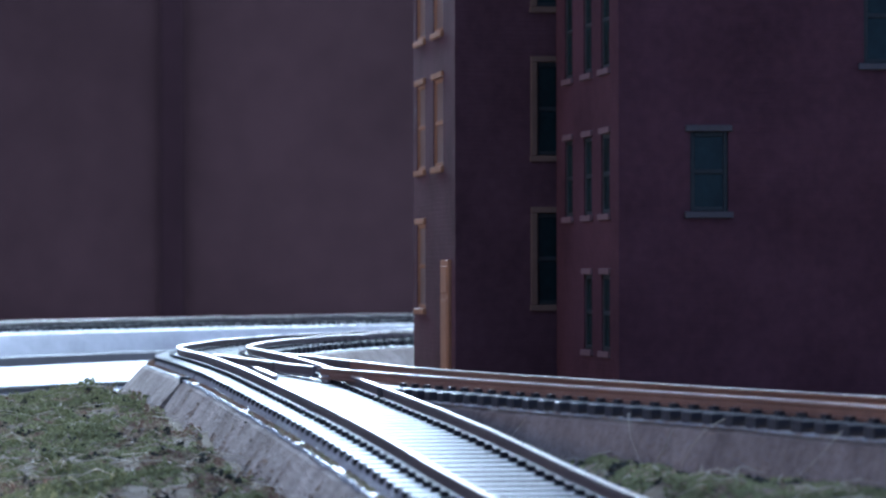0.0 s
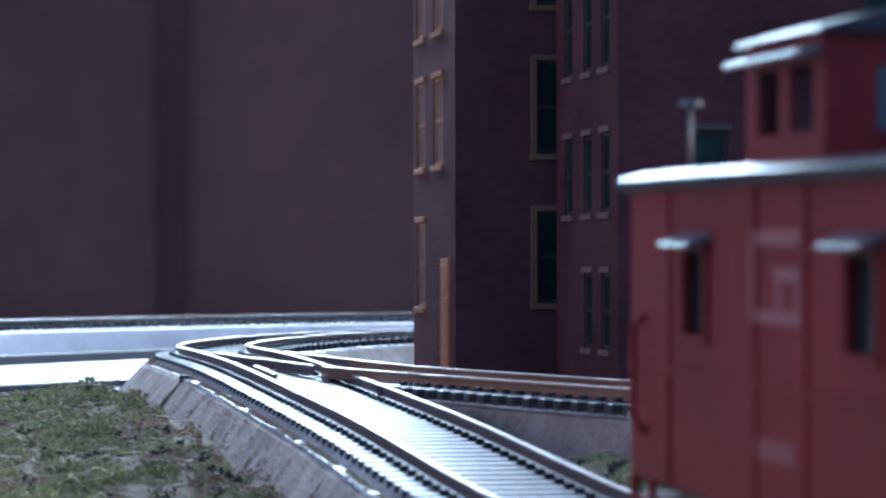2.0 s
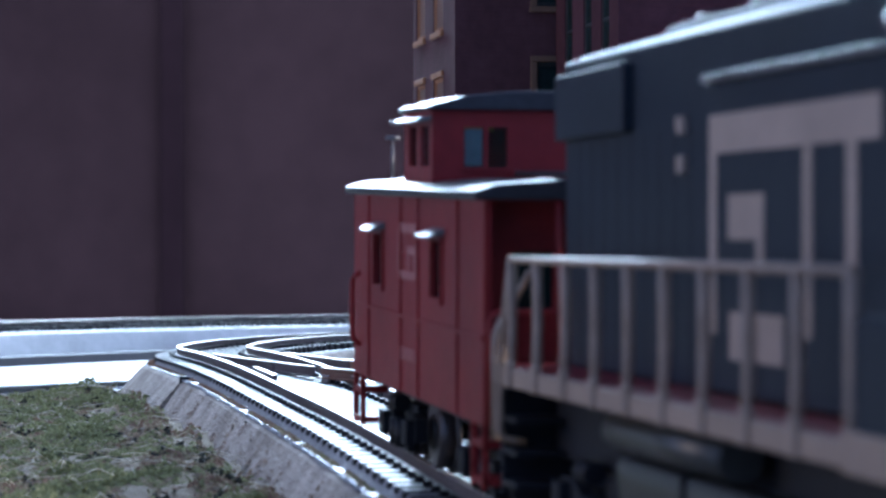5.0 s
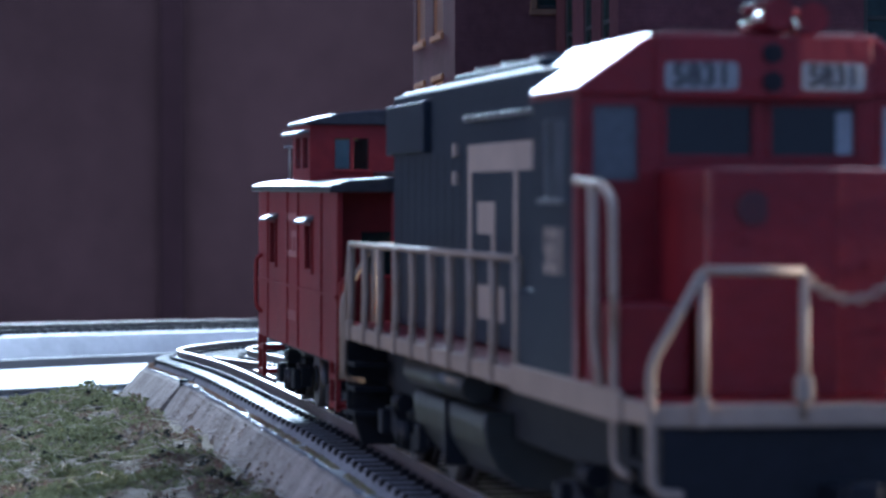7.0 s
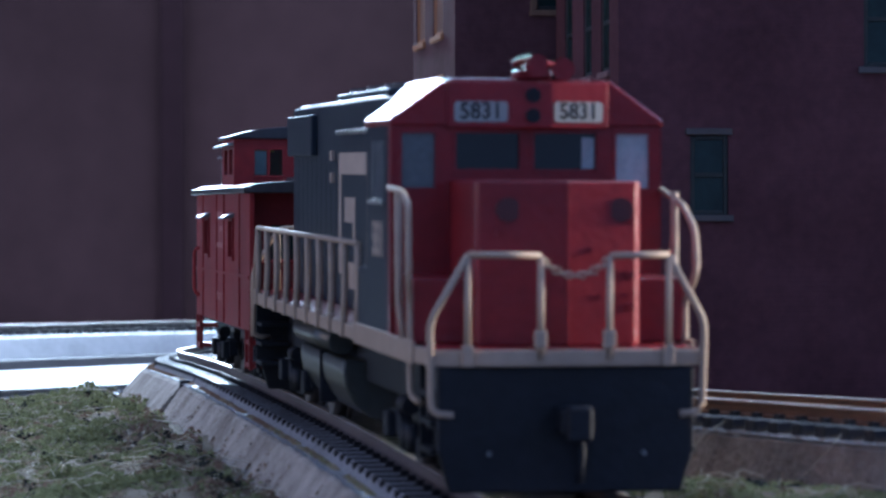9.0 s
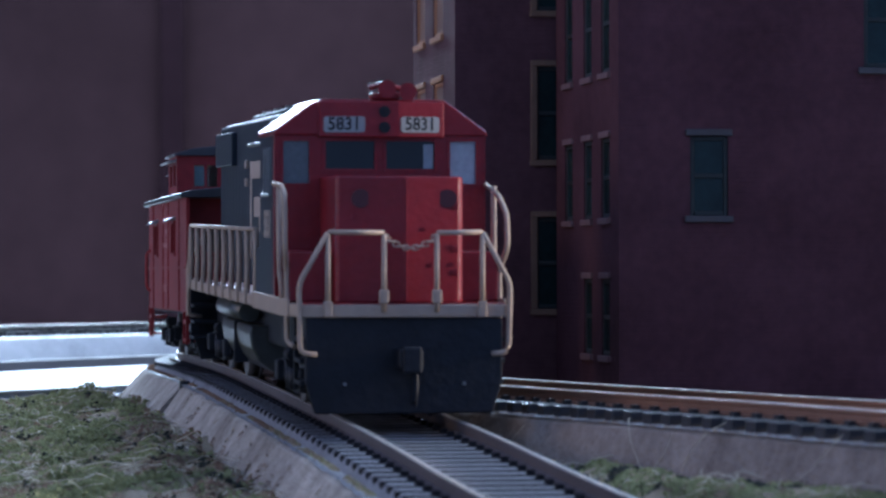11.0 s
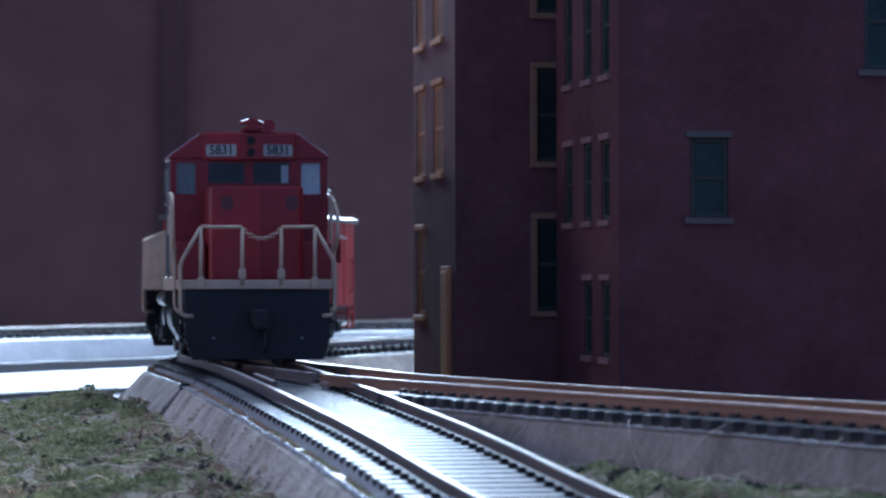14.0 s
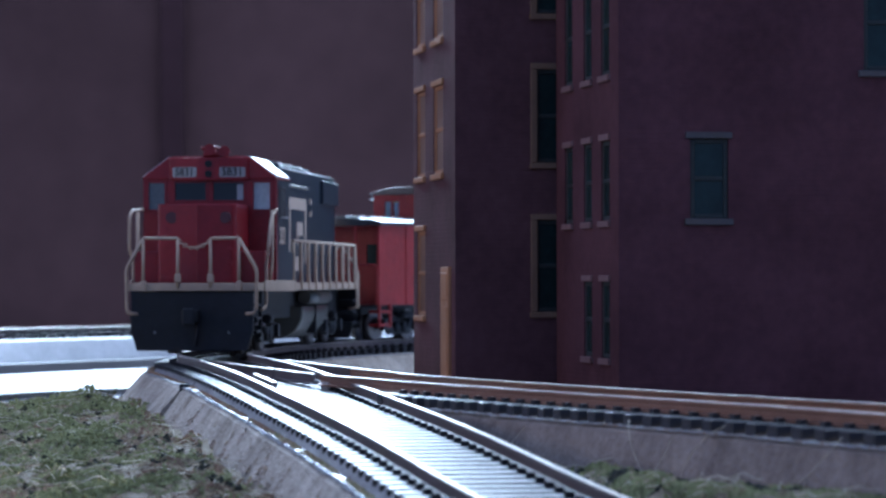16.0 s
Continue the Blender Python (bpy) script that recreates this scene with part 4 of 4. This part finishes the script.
def turf_spot():
    y = 440 + 470 * random.random() ** 1.3
    off = -19.6 - 134 * random.random() ** 1.15
    x = BX - (y - BY) * math.tan(HEAD) + off / math.cos(HEAD)
    if y > 888 + 14 * noise.noise(Vector((x / 25.0, 1.0, 5.0))):
        return None
    n = noise.noise(Vector((x / 16.0, y / 26.0, 11.0))) + 0.5 * noise.noise(Vector((x / 5.0, y / 8.0, 2.0)))
    dark = noise.noise(Vector((x / 4.5, y / 8.0, 31.0))) + 0.6 * noise.noise(Vector((x / 1.8, y / 3.0, 5.0)))
    k = 2 if dark > 0.55 and random.random() < 0.8 else (1 if n < 0.0 and random.random() < 0.4 else (3 if n < -0.2 and random.random() < 0.7 else 0))
    z = turf_height(x, y)
    if off > -27:
        if noise.noise(Vector((x / 5.0, y / 11.0, 17.0))) + (off + 23.5) * -0.2 < 0.02:
            return None
        z = max(z, height(y) - 4.9 - (-off - 18.2) * 1.42)
        k = 3 if random.random() < 0.55 else k
    return x, y, z - 0.1 + (random.uniform(0, 1.4) if k == 2 else (random.random() ** 3 * 1.6 if n > 0.1 else 0)), k


specks("turf", "green and dry brown foam turf on the ground mat", 150000, [M_TURF, M_TURF_DRY, M_TURF_DARK, M_DIRT], turf_spot, (0.2, 0.78), 0.95)


def right_spot():
    y = 400 + 210 * random.random()
    x = BX - (y - BY) * math.tan(HEAD) + 20 + 75 * random.random()
    k = 2 if noise.noise(Vector((x / 9.0, y / 16.0, 41.0))) > 0.25 else (1 if random.random() < 0.15 else 0)
    return x, y, turf_height(x, y) - 0.1, k


specks("turf", "green foam turf between the two tracks", 42000, [M_TURF, M_TURF_DRY, M_TURF_DARK], right_spot, (0.25, 0.8), 0.9)


# crumbs stand in for the bright specular line along the crest
def glare_crumb_spot():
    s = -520 + 440 * random.random()
    x, y, z, a = main_line(s)
    wob = 1.6 * noise.noise(Vector((s / 14.0, 2.0, 9.0)))
    o = -17.2 + 0.3 * wob + random.gauss(0, 0.28)
    if noise.noise(Vector((s / 22.0, 8.0, 1.0))) < -0.15 and random.random() < 0.8:
        return None
    return x + o * math.cos(a), y + o * math.sin(a), z - 4.3, 0


specks("ballast", "plaster crumbs along the roadbed's crest, put there for its glare line", 5200, [M_BED_TOP], glare_crumb_spot, (0.15, 0.42), 0.7)


# pale crumbs imitate the thin glare line here too, mixed with brown dirt
def side_glare_crumb_spot():
    s = S_BED + 1 + 300 * random.random()
    x, y, z, a = side_line(s)
    o = -16.4 + 0.6 * noise.noise(Vector((s / 12.0, 5.0, 9.0))) + random.gauss(0, 0.45)
    return x + o * math.cos(a), y + o * math.sin(a), z - 4.0, 1 if random.random() < 0.3 else 0


specks("ballast", "pale and brown crumbs along the diverging roadbed's crest, put there for its glare line", 6000, [M_BED_TOP, M_DIRT], side_glare_crumb_spot, (0.14, 0.36), 0.8)


def dirt_spot():
    s = -560 + 700 * random.random()
    x, y, z, a = main_line(s)
    o = -15.7 + random.gauss(0, 0.55)
    if o < -16.9 or noise.noise(Vector((s / 16.0, 4.0, 6.0))) < -0.28:
        return None
    green = noise.noise(Vector((s / 30.0, 3.0, 2.0))) + (-260 - s) / 300.0
    return x + o * math.cos(a), y + o * math.sin(a), z - 4.15, (random.choice((0, 1, 1)) if green > random.uniform(-0.4, 0.4) else 2)


specks("dirt", "brown and olive dirt beside the ties of the main track", 16000, [M_TURF, M_TURF_DRY, M_DIRT], dirt_spot, (0.2, 0.6), 0.7)


def bank_dirt_spot():
    s = -540 + 500 * random.random()
    x, y, z, a = main_line(s)
    f = random.random() ** 0.8
    o = -18.2 - 7.8 * f
    if noise.noise(Vector((s / 7.0, f * 1.3, 21.0))) + 0.5 * noise.noise(Vector((s / 2.5, f * 3.0, 4.0))) + 0.35 * (f - 1) < 0.02:
        return None
    return x + o * math.cos(a), y + o * math.sin(a), z - 4.9 - (-o - 18.2) * 11.1 / 7.8, random.choice((0, 0, 0, 1, 2))


specks("dirt", "brown dirt and crumbs caught on the main roadbed's side", 15000, [M_DIRT, M_TURF_DARK, M_TURF_DRY], bank_dirt_spot, (0.12, 0.42), 0.7)


def loose_fibres(count):
    """Dry straw fibres lying on the turf."""
    bm = bmesh.new()
    for _ in range(count):
        p = turf_spot() if random.random() < 0.7 else right_spot()
        if p is None:
            continue
        a, ln = random.uniform(0, math.tau), random.choice((random.uniform(2, 6), random.uniform(4, 15)))
        dx, dy = math.cos(a) * ln / 2, math.sin(a) * ln / 2
        tube(bm, [(p[0] - dx, p[1] - dy, p[2] + 0.5), (p[0] + 0.2, p[1], p[2] + random.uniform(0.9, 1.8)), (p[0] + dx, p[1] + dy, p[2] + 0.5)], random.uniform(0.05, 0.11), 3)
    return tagged(part("straw", bm, M_STRAW), "dry straw fibres lying on the turf", "turf", kind="stuff")


loose_fibres(1000)


def bank_fibres():
    """Pale fibres trailing down the side of the diverging roadbed."""
    bm = bmesh.new()
    for _ in range(13):
        s = random.uniform(S_BED + 15, 520)
        o0, drift = random.uniform(15.5, 18.0), random.uniform(-16, 16)
        pts = []
        for k in range(5):
            f = k / 4
            x, y, z, a = side_line(s + drift * f + 4.0 * math.sin(2.6 * f + drift))
            o = -(o0 + 3.0 * f)
            drop = 4.0 + max(0.0, (-o - 17.2)) * 13.9 / 3.8
            pts.append((x + o * math.cos(a), y + o * math.sin(a), z - drop + 0.8 + 0.6 * random.random()))
        tube(bm, pts, random.uniform(0.045, 0.075), 3)
    return tagged(part("straw", bm, M_STRAW), "pale fibres trailing down the diverging roadbed", "turf", kind="stuff")


bank_fibres()

# switch parts: frog, guard rails, point rails
switch = thing("turnout", "switch rails and pale frog where the tracks part", "railway switch")
part("guard_rail", sweep(main_line, steps(-156, -121, 5), rail_section(-5.8), top=True), [M_RAIL, M_HEAD], switch)
for o, a, b in ((-8.9, 40, 104), (-8.9, 105.5, 138), (8.9, 34, 99)):
    part("closure_rail", sweep(side_line, steps(a, b, 6), rail_section(o), top=True), [M_RAIL, M_HEAD], switch)
x, y, z, a = main_line(-141)
bm = bmesh.new()
box(bm, -1.3, 1.3, -3.0, 3.0, -2.4, -0.75, 0.3)
frog = part("frog", bm, M_BED_TOP, switch, "pale plastic frog")
frog.matrix_basis = Matrix.Translation(((x + 7.0) * MM, y * MM, z * MM)) @ Matrix.Rotation(a + 0.1, 4, "Z")

# black wiring clip hanging in the gap of the roadbed, with its lead
clip = thing("wiring_clip", "small black wiring clip in the gap of the roadbed", "clip")
x, y, z, a = main_line(-87)
at = Matrix.Translation((x * MM, y * MM, z * MM)) @ Matrix.Rotation(a, 4, "Z")
clip.matrix_basis = at
bm = bmesh.new()
box(bm, -18.3, -16.1, -1.2, 1.2, -6.9, -3.4, 0.3)
part("housing", bm, M_BLACK, clip)
rod("lead", clip, [(-17.6, -0.6, -6.0), (-18.6, -1.6, -7.6), (-20.0, -1.0, -8.8), (-21.6, -2.0, -11.4), (-25.0, -2.5, -13.0)], 0.55, M_BLACK)

# position of the locomotive's front along the line (mm), by time
TRAVEL = [(0.0, -912.0), (0.5, -885.6), (1.0, -859.0), (1.5, -832.0), (2.0, -816.2), (2.5, -801.1), (3.0, -772.1), (3.5, -736.4), (4.0, -702.9),
          (4.5, -671.5), (5.0, -640.5), (5.5, -609.8), (6.0, -579.2), (6.5, -548.8), (7.0, -520.3), (7.5, -491.8), (8.0, -463.5), (8.5, -434.0), (9.0, -403.9),
          (9.5, -373.0), (10.0, -341.5), (10.5, -309.5), (11.0, -277.2), (11.5, -244.8), (12.0, -210.5), (12.5, -177.6), (13.0, -147.4), (13.5, -115.5),
          (14.0, -80.5), (14.5, -38.0), (15.0, 2.5), (15.5, 30.8), (16.0, 48.2)]


def ride(t1, t2, s0):
    """Pose of a vehicle whose two trucks, t1 and t2 mm behind its front, stand on the line."""
    a, b = Vector(main_line(s0 + t1)[:3]), Vector(main_line(s0 + t2)[:3])
    d = (b - a).normalized()
    right = d.cross(Vector((0, 0, 1))).normalized()
    up = right.cross(d)
    m = Matrix((right, d, up)).transposed().to_4x4()
    m.translation = (a - d * t1 - up * SINK) * MM
    return m


def motions():
    walk(loco, [(t, ride(30, 150, s)) for t, s in TRAVEL])
    walk(caboose, [(t, ride(20, 84, s + 197)) for t, s in TRAVEL])


motions()
